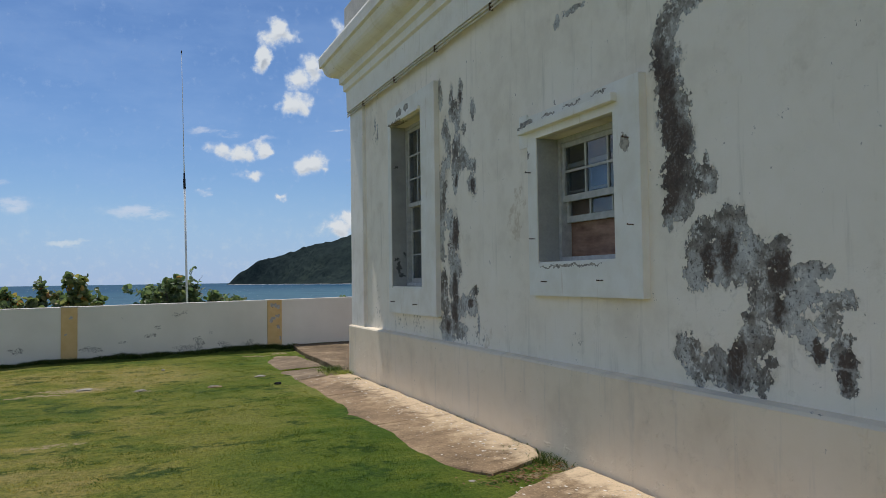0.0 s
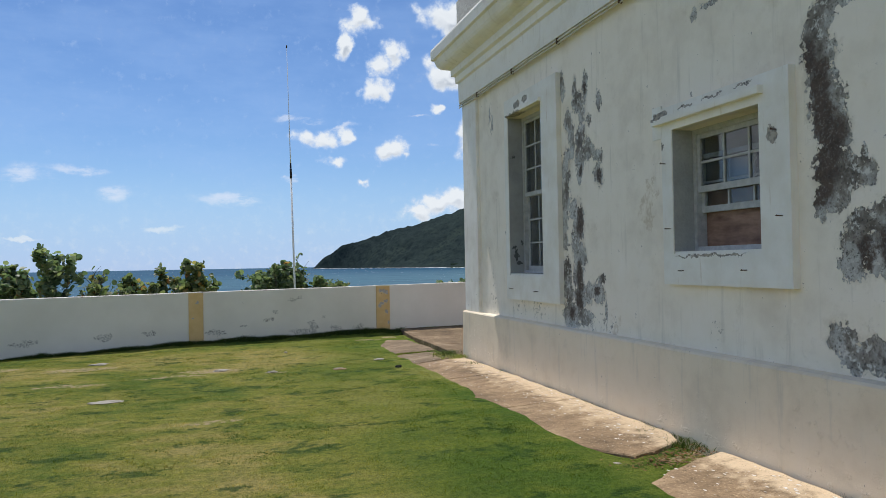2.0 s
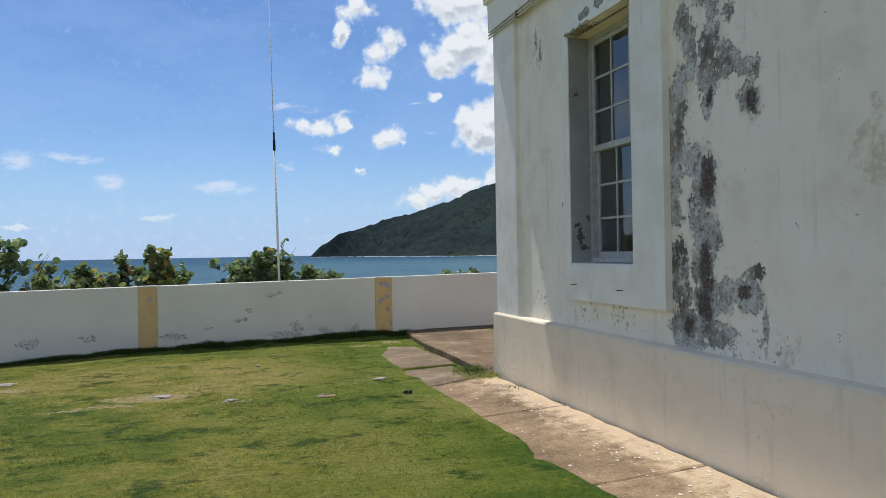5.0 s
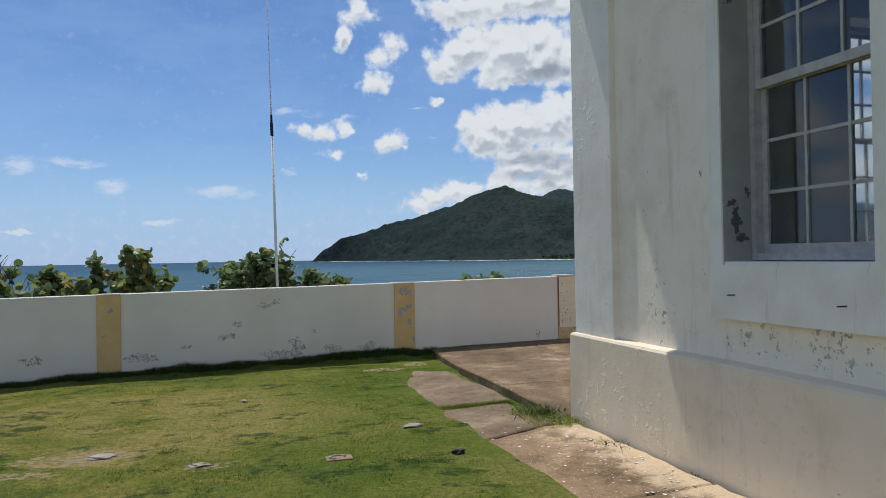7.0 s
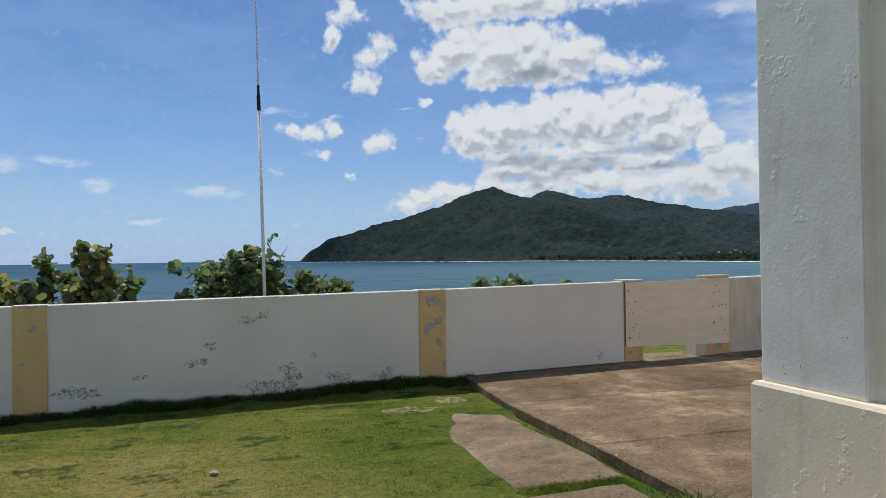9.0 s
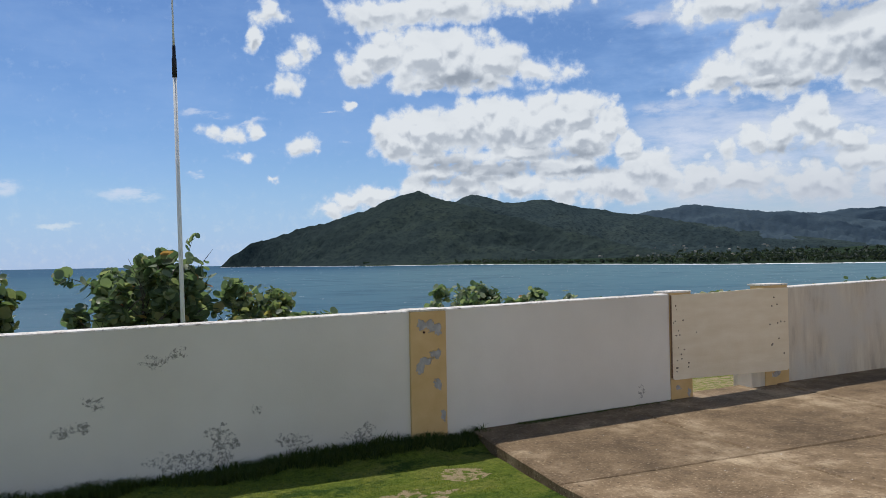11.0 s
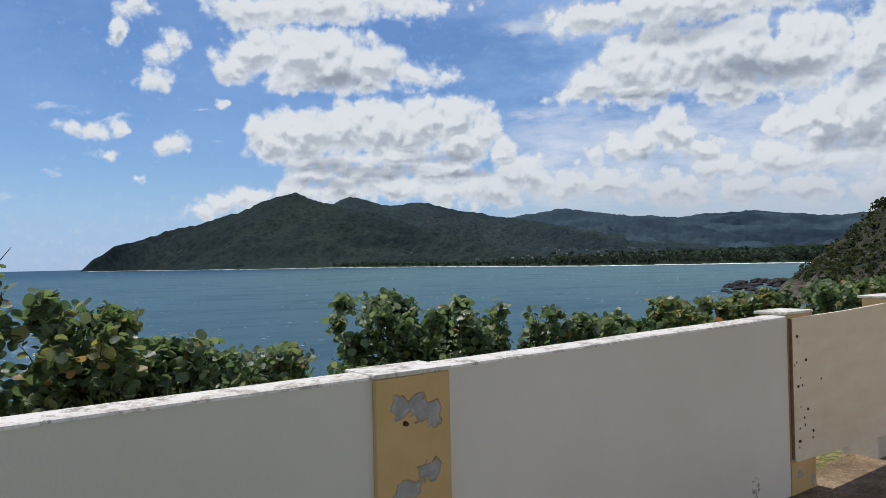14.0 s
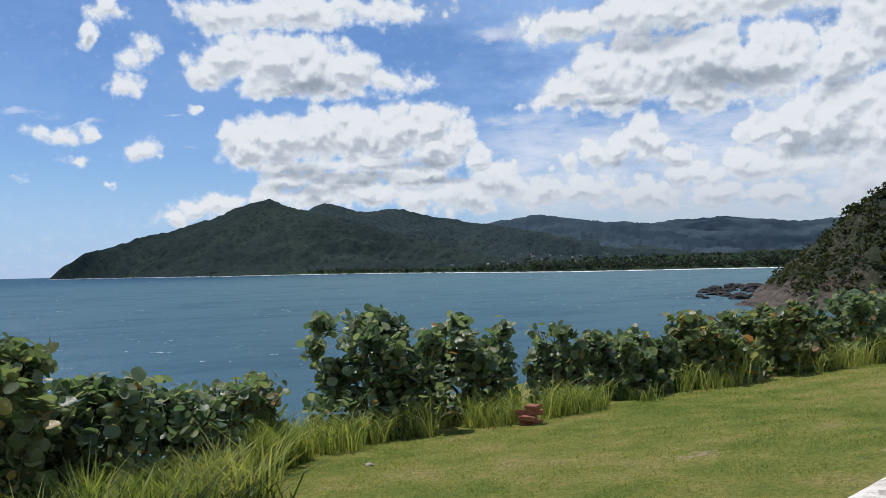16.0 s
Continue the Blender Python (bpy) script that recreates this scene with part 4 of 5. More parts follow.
    shade = m.calc("ADD", m.calc("MULTIPLY", m.calc("MULTIPLY", slope, m.step(body, 0.15, 0.9)), 0.62), m.calc("ADD", m.calc("MULTIPLY", under, 0.55), m.calc("MULTIPLY", m.calc("SUBTRACT", tex, 0.52), 0.5)), True)
    lit = m.ramp(shade, (0.0, (0.97, 1.0, 0.965)), (0.25, (0.83, 0.87, 0.865)), (0.6, (0.585, 0.635, 0.665)), (1.0, (0.385, 0.435, 0.48)))
    col = m.mix(alpha, col, lit)
    alpha = m.calc("MAXIMUM", alpha, thin)
    col = m.mix(m.calc("MULTIPLY", m.calc("MULTIPLY", m.step(sp.outputs["Y"], 8.0, 2.5), right), 0.6), col, (0.56, 0.61, 0.68))
    em = t.nodes.new("ShaderNodeEmission")
    m.put(em.inputs["Color"], col)
    em.inputs["Strength"].default_value = 0.86
    tr = t.nodes.new("ShaderNodeBsdfTransparent")
    mx = t.nodes.new("ShaderNodeMixShader")
    m.put(mx.inputs[0], alpha)
    t.links.new(tr.outputs[0], mx.inputs[1])
    t.links.new(em.outputs[0], mx.inputs[2])
    t.links.new(mx.outputs[0], m.out.inputs["Surface"])
    m.m.cycles.emission_sampling = "NONE"
    return m.m


def clouds():
    R, verts, faces, uvs = 4900.0, [], [], []
    els = spaced((-0.3, 30, 1.5), (30, 42, 3))
    n = len(els)
    for i in range(145):
        a = -180 + 2.5 * i
        for e in els:
            verts.append((R * math.cos(radians(e)) * math.sin(radians(a)), R * math.cos(radians(e)) * math.cos(radians(a)), 1.6 + R * math.sin(radians(e))))
            uvs.append((a, e))
    faces = [(i * n + j, i * n + j + 1, (i + 1) * n + j + 1, (i + 1) * n + j) for i in range(144) for j in range(n - 1)]
    ob = raw("backdrop", verts, faces, cloud_mat(), True)
    layer = ob.data.uv_layers.new(name="UVMap")
    layer.data.foreach_set("uv", [c for lp in ob.data.loops for c in uvs[lp.vertex_index]])
    structure(ob, "white cumulus clouds in a blue sky, plus unseen ones added as fill light", "clouds")


clouds()


# ---- building ----
def pierced(name, axis, u0, u1, z0, z1, d0, d1, holes, mat, label):
    """A wall along axis ('x' or 'y') from u0 to u1, thick from d0 to d1, with holes (ua, ub, za, zb) through it."""
    us = sorted({u0, u1, *[h[0] for h in holes], *[h[1] for h in holes]})
    zs = sorted({z0, z1, *[h[2] for h in holes], *[h[3] for h in holes]})

    def solid(i, j):
        if not (0 <= i < len(us) - 1 and 0 <= j < len(zs) - 1):
            return False
        u, z = (us[i] + us[i + 1]) / 2, (zs[j] + zs[j + 1]) / 2
        return not any(h[0] < u < h[1] and h[2] < z < h[3] for h in holes)
    bm, at = bmesh.new(), {}

    def v(i, j, d):
        if (i, j, d) not in at:
            co = (us[i], d, zs[j]) if axis == "x" else (d, us[i], zs[j])
            at[i, j, d] = bm.verts.new(co)
        return at[i, j, d]
    for i in range(len(us) - 1):
        for j in range(len(zs) - 1):
            if not solid(i, j):
                continue
            for d in (d0, d1):
                bm.faces.new((v(i, j, d), v(i + 1, j, d), v(i + 1, j + 1, d), v(i, j + 1, d)))
            for di, dj, a, b in ((-1, 0, (i, j), (i, j + 1)), (1, 0, (i + 1, j), (i + 1, j + 1)), (0, -1, (i, j), (i + 1, j)), (0, 1, (i, j + 1), (i + 1, j + 1))):
                if not solid(i + di, j + dj):
                    bm.faces.new((v(*a, d0), v(*b, d0), v(*b, d1), v(*a, d1)))
    bmesh.ops.recalc_face_normals(bm, faces=bm.faces)
    return structure(link(name, bm, mat), label, "wall")


W1 = (-3.44, -2.23, 1.43, 3.77)
W2 = (-7.68, -6.47, 1.68, 2.86)
W3 = (2.75, 3.97, 1.43, 3.77)
pierced("wall_west", "y", -24.0, -0.1, 0.0, 5.5, 0.10, 0.62, [W1, W2], M_FACADE, "cream plastered wall with large grey-brown peeling patches")
pierced("wall_north", "x", 0.63, 11.4, 0.0, 5.5, -0.62, -0.1, [W3], M_PLASTER, "cream plastered end wall with a sash window")
structure(link("wall_east", boxed(11.4, 11.9, -24, -0.1, 0, 5.5), M_PLASTER), "cream plastered wall", "wall")
structure(link("wall_south", boxed(0.63, 11.39, -24, -23.5, 0, 5.5), M_PLASTER), "cream plastered wall", "wall")
structure(link("wall_inner", boxed(0.63, 11.38, -5.4, -5.2, 0, 4.7), M_INSIDE), "grey plastered partition", "wall")
structure(link("wall_inner_2", boxed(5.6, 5.8, -5.19, -0.63, 0, 4.7), M_INSIDE), "grey plastered partition", "wall")
structure(link("floor", boxed(0.63, 11.38, -23.4, -0.63, -0.05, 0.35), M_INSIDE), "plain grey room floor", "floor")
structure(link("ceiling", boxed(0.46, 11.9, -24, -0.1, 5.535, 5.75), M_ROOF), "flat concrete roof slab", "roof")


def l_extrude(name, prof, mat, label, category, y_end=-24.0, x_end=11.9):
    """A moulding of profile (out, z) along both faces of the corner, mitred."""
    bm = bmesh.new()
    rows = []
    for o, z in prof:
        rows.append([bm.verts.new(c) for c in ((-o, y_end, z), (-o, o, z), (x_end, o, z))])
    for a, b in zip(rows, rows[1:] + rows[:1]):
        for k in range(2):
            bm.faces.new((a[k], a[k + 1], b[k + 1], b[k]))
    bmesh.ops.recalc_face_normals(bm, faces=bm.faces)
    return structure(link(name, bm, mat), label, category)


# out = distance beyond the plinth face; the wall stands 0.10 back from it
l_extrude("plinth", [(-0.2, -0.25), (0.0, -0.25), (-0.004, 0.765), (-0.018, 0.785), (-0.11, 0.80), (-0.2, 0.80)], M_PLINTH, "broad cream plastered plinth, blistered near the ground", "plinth")
arc = [(0.16 + 0.17 * math.sin(t), 5.25 - 0.17 * math.cos(t)) for t in [radians(a) for a in (0, 16, 32, 48, 64, 80)]]
l_extrude("cornice", [(-0.2, 4.46), (0.0, 4.445), (0.005, 4.80), (0.045, 4.82), (0.05, 4.925), (0.105, 4.95), (0.11, 5.055), (0.155, 5.075)] + arc + [(0.345, 5.27), (0.39, 5.285), (0.398, 5.44), (0.385, 5.485), (0.34, 5.505), (-0.2, 5.53)], M_PLASTER, "stepped and rounded cream cornice above a plain frieze", "cornice")
structure(link("parapet", boxed(-0.13, 0.45, -23.9, -0.35, 5.535, 6.14, None, 0.02), M_ROOF), "low weathered parapet behind the cornice", "parapet")
structure(link("trim_corner", boxed(0.045, 0.3, -0.76, -0.045, 0.79, 4.455, None, 0.012), M_PLASTER), "flat cream corner pilaster", "pilaster")
structure(link("trim_corner_2", boxed(0.301, 0.8, -0.3, -0.045, 0.79, 4.455, None, 0.012), M_PLASTER), "flat cream corner pilaster", "pilaster")

# conduit under the frieze with clips
conduit = thing("conduit", (0.03, -1, 4.42), "thin painted conduit clipped along under the frieze", "conduit")
for dz, r in ((0.0, 0.014), (-0.04, 0.011)):
    bm = bmesh.new()
    pts = [(0.02, 0.03 - i * 0.4, 4.42 + dz + 0.006 * math.sin(i * 1.7)) for i in range(58)]
    tube(bm, pts, [r] * len(pts), 7)
    part("pipe", bm, M_PIPE, conduit, "", True)
for i in range(16):
    y = -0.95 - 1.55 * i
    part("clip", boxed(0.0, 0.045, y - 0.012, y + 0.012, 4.365, 4.445, None, 0.003), M_RUST, conduit, "rusty clip")


def surround(name, y0, y1, z0, z1, hole, label):
    """A plaster surround standing proud of the wall round a window."""
    ha, hb, hc, hd = hole
    bm = bmesh.new()
    for a in ((y0, ha, z0, z1), (hb, y1, z0, z1), (ha, hb, z0, hc), (ha, hb, hd, z1)):
        box(bm, 0.035, 0.12, a[0], a[1], a[2], a[3])
    bmesh.ops.remove_doubles(bm, verts=bm.verts, dist=0.0005)
    doomed = [f for f in bm.faces if any(g is not f and (g.calc_center_median() - f.calc_center_median()).length < 0.001 for e in f.edges for g in e.link_faces)]
    bmesh.ops.delete(bm, geom=doomed, context="FACES_ONLY")
    bmesh.ops.recalc_face_normals(bm, faces=bm.faces)
    return structure(link(name, bm, M_FRAME), label, "surround")


surround("trim_window_1", -3.93, -2.10, 1.08, 4.04, W1, "cream plaster window surround with chipped paint")
surround("trim_window_2", -8.02, -6.30, 1.39, 3.09, W2, "cream plaster window surround with cracked head")


def ledge(name, y0, y1, z0, z1, out, label):
    bm = boxed(out, 0.045, y0, y1, z0, z1, None, 0.008)
    return structure(link(name, bm, M_FRAME), label, "ledge")


ledge("trim_ledge_1", -3.46, -2.24, 3.775, 3.83, -0.01, "thin chipped ledge over the window")
ledge("trim_ledge_2", -7.74, -6.2, 2.93, 3.0, -0.02, "chipped plaster ledge over the window")
ledge("trim_ledge_3", -6.31, -6.15, 2.80, 3.12, 0.03, "broken plaster end of the window head")
structure(link("window_sill_1", boxed(0.05, 0.40, W1[0] + 0.002, W1[1] - 0.002, 1.425, 1.455, None, 0.005), M_FRAME), "painted window sill", "sill")
structure(link("window_sill_2", boxed(0.05, 0.40, W2[0] + 0.002, W2[1] - 0.002, 1.676, 1.70, None, 0.005), M_FRAME), "painted window sill with flaking edge", "sill")


def sash_window(name, m, w, h, rows_up, rows_low, lift, label, cols=3, meet=0.5):
    """A sash window in an opening w by h; local x across, y inwards, z up."""
    win = thing(name, m.translation, label, "window", "", "structure")
    bm = bmesh.new()
    for a in ((0, 0.05, 0, h), (w - 0.05, w, 0, h), (0.05, w - 0.05, h - 0.05, h), (0.05, w - 0.05, 0, 0.045)):
        box(bm, a[0], a[1], 0.0, 0.11, a[2], a[3], m)
    bmesh.ops.recalc_face_normals(bm, faces=bm.faces)
    part("window_frame", bm, M_SASH, win)

    def sash(nm, z0, z1, rows, y):
        x0, x1, st = 0.05, w - 0.05, 0.045
        bm = bmesh.new()
        for a in ((x0, x0 + st, z0, z1), (x1 - st, x1, z0, z1), (x0 + st, x1 - st, z0, z0 + 0.06), (x0 + st, x1 - st, z1 - 0.045, z1)):
            box(bm, a[0], a[1], y, y + 0.035, a[2], a[3], m)
        gx, gz = (x1 - x0 - 2 * st) / cols, (z1 - z0 - 0.105) / rows
        for i in range(1, cols):
            u = x0 + st + gx * i
            box(bm, u - 0.011, u + 0.011, y + 0.004, y + 0.031, z0 + 0.06, z1 - 0.045, m)
        for j in range(1, rows):
            v = z0 + 0.06 + gz * j
            box(bm, x0 + st, x1 - st, y + 0.006, y + 0.029, v - 0.011, v + 0.011, m)
        bmesh.ops.recalc_face_normals(bm, faces=bm.faces)
        s = part(nm, bm, M_SASH, win)
        for i in range(cols):
            for j in range(rows):
                u, v = x0 + st + gx * i, z0 + 0.06 + gz * j
                g = bmesh.new()
                box(g, u + 0.004, u + gx - 0.004, y + 0.016, y + 0.019, v + 0.004, v + gz - 0.004, m)
                bmesh.ops.recalc_face_normals(g, faces=g.faces)
                p = part("pane", g, M_GLASS, s)
                p.visible_shadow = False
    mid = 0.045 + (h - 0.095) * meet
    sash("upper_sash", mid - 0.02, h - 0.05, rows_up, 0.018)
    sash("lower_sash", 0.045 + lift, mid + 0.02 + lift, rows_low, 0.06)
    return win


def facing_west(y, z):
    return Matrix(((0, 1, 0, 0.265), (-1, 0, 0, y), (0, 0, 1, z), (0, 0, 0, 1)))


def facing_north(x, z):
    return Matrix(((-1, 0, 0, x), (0, -1, 0, -0.265), (0, 0, 1, z), (0, 0, 0, 1)))


sash_window("window_1", facing_west(W1[1], W1[2] + 0.03), W1[1] - W1[0], W1[3] - W1[2] - 0.03, 3, 3, 0.0, "tall closed sash window with weathered white glazing bars")
win2 = sash_window("window_2", facing_west(W2[1], W2[2] + 0.02), W2[1] - W2[0], W2[3] - W2[2] - 0.02, 2, 2, 0.32, "sash window with its lower sash raised and plywood below")
part("plywood_panel", boxed(0.372, 0.387, W2[0] + 0.05, W2[1] - 0.05, W2[2] + 0.05, 2.3, None, 0.002), M_PLY, win2, "reddish bare plywood panel")
sash_window("window_3", facing_north(W3[1], W3[2] + 0.03), W3[1] - W3[0], W3[3] - W3[2] - 0.03, 3, 3, 0.0, "tall closed sash window in the end wall")

# Recess shade is put into the grey of these linings; the chips are wear.
M_REVEAL_SHADE = Mat("worn reveal paint with painted shade", 0.9)
_n, _f = M_REVEAL_SHADE.noise(3, 5, 0.6), M_REVEAL_SHADE.noise(45, 3)
_c = M_REVEAL_SHADE.ramp(_n, (0.3, (0.30, 0.30, 0.28)), (0.7, (0.42, 0.42, 0.39)))
_b, _d = M_REVEAL_SHADE.blobs([(0.15, 1.72, .035, .09), (0.11, 1.84, .03, .03), (0.19, 1.60, .045, .035), (0.23, 1.9, .012, .05), (0.12, 3.2, .03, .03)], (0, 2), 0.075, 12)
M_REVEAL_SHADE = M_REVEAL_SHADE.done(M_REVEAL_SHADE.mix(_b, _c, (0.11, 0.11, 0.105)), _f, 0.004)
M_REVEAL_SHADE_2 = plain("worn reveal paint greyed for shade", (0.38, 0.38, 0.35), 0.9, 0, 0.2, 4, 0.004)
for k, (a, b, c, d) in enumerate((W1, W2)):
    shade_lining = (M_REVEAL_SHADE, M_REVEAL_SHADE_2)[k]
    structure(link("trim_reveal_%d" % (2 * k + 1), boxed(0.045, 0.263, b - 0.006, b + 0.002, c + 0.027, d - 0.002), shade_lining), "worn window reveal, its shade put in as grey colour", "reveal")
    structure(link("trim_reveal_%d" % (2 * k + 2), boxed(0.045, 0.263, a - 0.002, a + 0.006, c + 0.027, d - 0.002), shade_lining), "worn window reveal, its shade put in as grey colour", "reveal")

# hinge pins left in the window surrounds
for y, z in ((-6.36, 2.55), (-6.42, 1.92), (-7.88, 2.62), (-7.92, 1.95), (-6.62, 1.52), (-7.5, 1.53), (-2.35, 1.24), (-3.25, 1.22)):
    bm = bmesh.new()
    tube(bm, [(0.05, y, z), (-0.025, y, z), (-0.04, y - 0.03, z + 0.004)], [0.0045, 0.0045, 0.004], 6)
    tagged(link("hinge_pin", bm, M_RUST), "small rusty iron pin in a plaster window surround", "pin", "iron pins round the windows")


# ---- boundary wall ----
def top_z(x):
    return 1.112 + max(-0.16, 0.0105 * (x + 0.54)) if x < 2.4 else 1.135 + 0.012 * (x - 2.4)


def run(name, x0, x1, mat, label, step=0.45, thick=0.135):
    """A stretch of low wall with its weathered coping, following the wall line."""
    n = max(1, round((x1 - x0) / step))
    bm, cap = bmesh.new(), bmesh.new()
    prev = prevc = None
    for i in range(n + 1):
        x = x0 + (x1 - x0) * i / n
        y, t = wall_y(x), top_z(x) + 0.004 * noise.noise((x * 1.3, 2, 0))
        b = 0.004 * noise.noise((x * 0.8, 5, 0))
        ring = [bm.verts.new(c) for c in ((x, y + b, -1.6), (x, y + b, t - 0.014), (x, y + thick, t - 0.014), (x, y + thick, -1.6))]
        e = 0.006 * noise.noise((x * 3.1, 9, 0))
        rc = [cap.verts.new(c) for c in ((x, y - 0.003 + e * 0.5, t - 0.0135), (x, y + 0.002 + e * 0.5, t - 0.004), (x, y + 0.014, t), (x, y + thick - 0.015, t + 0.003), (x, y + thick + 0.008, t - 0.008), (x, y + thick + 0.008, t - 0.0135))]
        if prev:
            for k in range(3):
                bm.faces.new((prev[k], prev[k + 1], ring[k + 1], ring[k]))
            for k in range(6):
                cap.faces.new((prevc[k], prevc[(k + 1) % 6], rc[(k + 1) % 6], rc[k]))
        else:
            bm.faces.new(ring)
            cap.faces.new(rc)
        prev, prevc = ring, rc
    bm.faces.new(prev)
    cap.faces.new(prevc)
    for b in (bm, cap):
        bmesh.ops.recalc_face_normals(b, faces=b.faces)
    wall = structure(link(name, bm, mat), label, "wall")
    part("coping", cap, M_CAP, wall, "chalky worn white coping")
    return wall


PILASTERS = [(-13.4, -13.08), (-9.1, -8.78), (-4.78, -4.47), (-0.54, -0.205)]
run("wall_boundary_1", -16, -13.4, M_WHITE, "low white boundary wall")
run("wall_boundary_2", -13.08, -9.1, M_WHITE, "low white boundary wall")
run("wall_boundary_3", -8.78, -4.78, M_WHITE, "low white boundary wall with mould near the ground")
run("wall_boundary_4", -4.47, -0.54, M_WHITE, "low white boundary wall with a chipped spot and mould")
run("wall_boundary_5", -0.205, 2.39, M_WHITE, "low white boundary wall beside the concrete yard")
run("wall_boundary_6", 4.22, 14.0, M_STREAK, "low boundary wall streaked with grey dirt")


def pilaster(x0, x1, z0, z1, front, back, label, mat=M_YELLOW, cap=True):
    a, b = Vector((x0, wall_y(x0), 0)), Vector((x1, wall_y(x1), 0))
    ang = math.atan2(b.y - a.y, b.x - a.x)
    m = Matrix.Translation(a) @ Matrix.Rotation(ang, 4, "Z")
    w = (b - a).length
    p = thing("pilaster", (a.x, a.y, 0.0), label, "pilaster", "pilasters of the boundary wall", "structure")
    part("shaft", boxed(0, w, -front, back, z0, z1 - 0.013, m, 0.008), mat, p)
    if cap:
        part("coping", boxed(-0.006, w + 0.006, -front - 0.002, back + 0.03, z1 - 0.0125, z1 + 0.006, m, 0.006), M_CAP, p, "worn white coping")
    return p


for x0, x1 in PILASTERS:
    pilaster(x0, x1, -1.0, top_z(x0) + 0.002, 0.026, 0.15, "flat ochre-yellow pilaster with flaked paint on a white wall")
bm = bmesh.new()
tube(bm, [(-0.415, wall_y(-0.415) - 0.02, 0.93), (-0.415, wall_y(-0.415) - 0.040, 0.93)], [0.010, 0.009], 8)
tagged(link("bolt", bm, M_RUST, True), "rusty bolt stuck in a flaked ochre pilaster", "bolt")
pilaster(2.395, 2.70, -0.6, 1.16, 0.004, 0.18, "ochre-yellow gate post partly hidden by plywood")
pilaster(3.82, 4.215, -0.6, 1.19, 0.004, 0.18, "ochre-yellow gate post partly hidden by plywood")
pilaster(3.60, 3.815, -0.6, 0.28, 0.0, 0.25, "broken white stub at the foot of a gate post", M_STREAK, False)

# plywood sheet over the gap
bm = bmesh.new()
corners = [(0.0, 0.86), (0.0, 0.03), (0.008, 0.010), (0.03, 0.0), (0.22, -0.002), (1.76, -0.045), (1.785, -0.02), (1.79, 0.88), (1.3, 0.885), (0.7, 0.868)]
A, B = Vector((2.41, 5.325, 0.268)), Vector((4.20, 5.500, 0.268))
along = (B - A).normalized()
inward = Vector((-along.y, along.x, 0))
fr = [bm.verts.new(A + along * u + Vector((0, 0, v))) for u, v in corners]
bk = [bm.verts.new(v.co + inward * 0.018) for v in fr]
bm.faces.new(fr)
bm.faces.new(bk[::-1])
for i in range(len(fr)):
    bm.faces.new((fr[i], fr[i - 1], bk[i - 1], bk[i]))
bmesh.ops.recalc_face_normals(bm, faces=bm.faces)
board = tagged(link("plywood_board", bm, M_BOARD), "cream-painted plywood sheet nailed across the gateway", "board")
for u, v in ((0.05, 0.12), (0.05, 0.45), (0.05, 0.75), (0.16, 0.3), (0.15, 0.6), (0.22, 0.16), (1.6, 0.7), (1.72, 0.5), (1.62, 0.32), (1.7, 0.15), (1.55, 0.78)):
    p = A + along * u + Vector((0, 0, v))
    nail = bmesh.new()
    tube(nail, [p + inward * 0.004, p - inward * 0.006], [0.009, 0.008], 7)
    part("nail", nail, M_RUST, board, "rusty nail head")
bm = bmesh.new()
tube(bm, [A + along * -0.004 + Vector((0, 0, v)) + inward * 0.01 for v in (0.02, 0.3, 0.6, 0.86)], [0.009] * 4, 6)
part("edge_strip", bm, M_BOARD_EDGE, board, "dark weathered edge")


# ---- antenna ----
ant = thing("whip_antenna", (-1.88, 11.17, ground_z(-1.88, 11.17)), "tall thin white whip antenna with a black joint", "antenna")
base_p, lean = Vector((-1.86, 11.17, 0)), Vector((-0.020, 0, 1))


def ant_at(z):
    return base_p + lean * z


for nm, zs, rs, mat, lb in (("pole", (-1.2, 4.36), (0.036, 0.030), M_POLE, "white painted pole"), ("joint", (4.34, 4.62, 4.64, 4.82), (0.036, 0.036, 0.028, 0.026), M_BAND, "black taped joint"),
                            ("whip", (4.8, 5.2, 8.45), (0.018, 0.014, 0.007), M_WHIP, "thin grey whip"), ("tip", (8.44, 8.52), (0.02, 0.016), M_BAND, "dark tip")):
    bm = bmesh.new()
    tube(bm, [ant_at(z) for z in zs], rs, 10)
    part(nm, bm, mat, ant, lb, True)


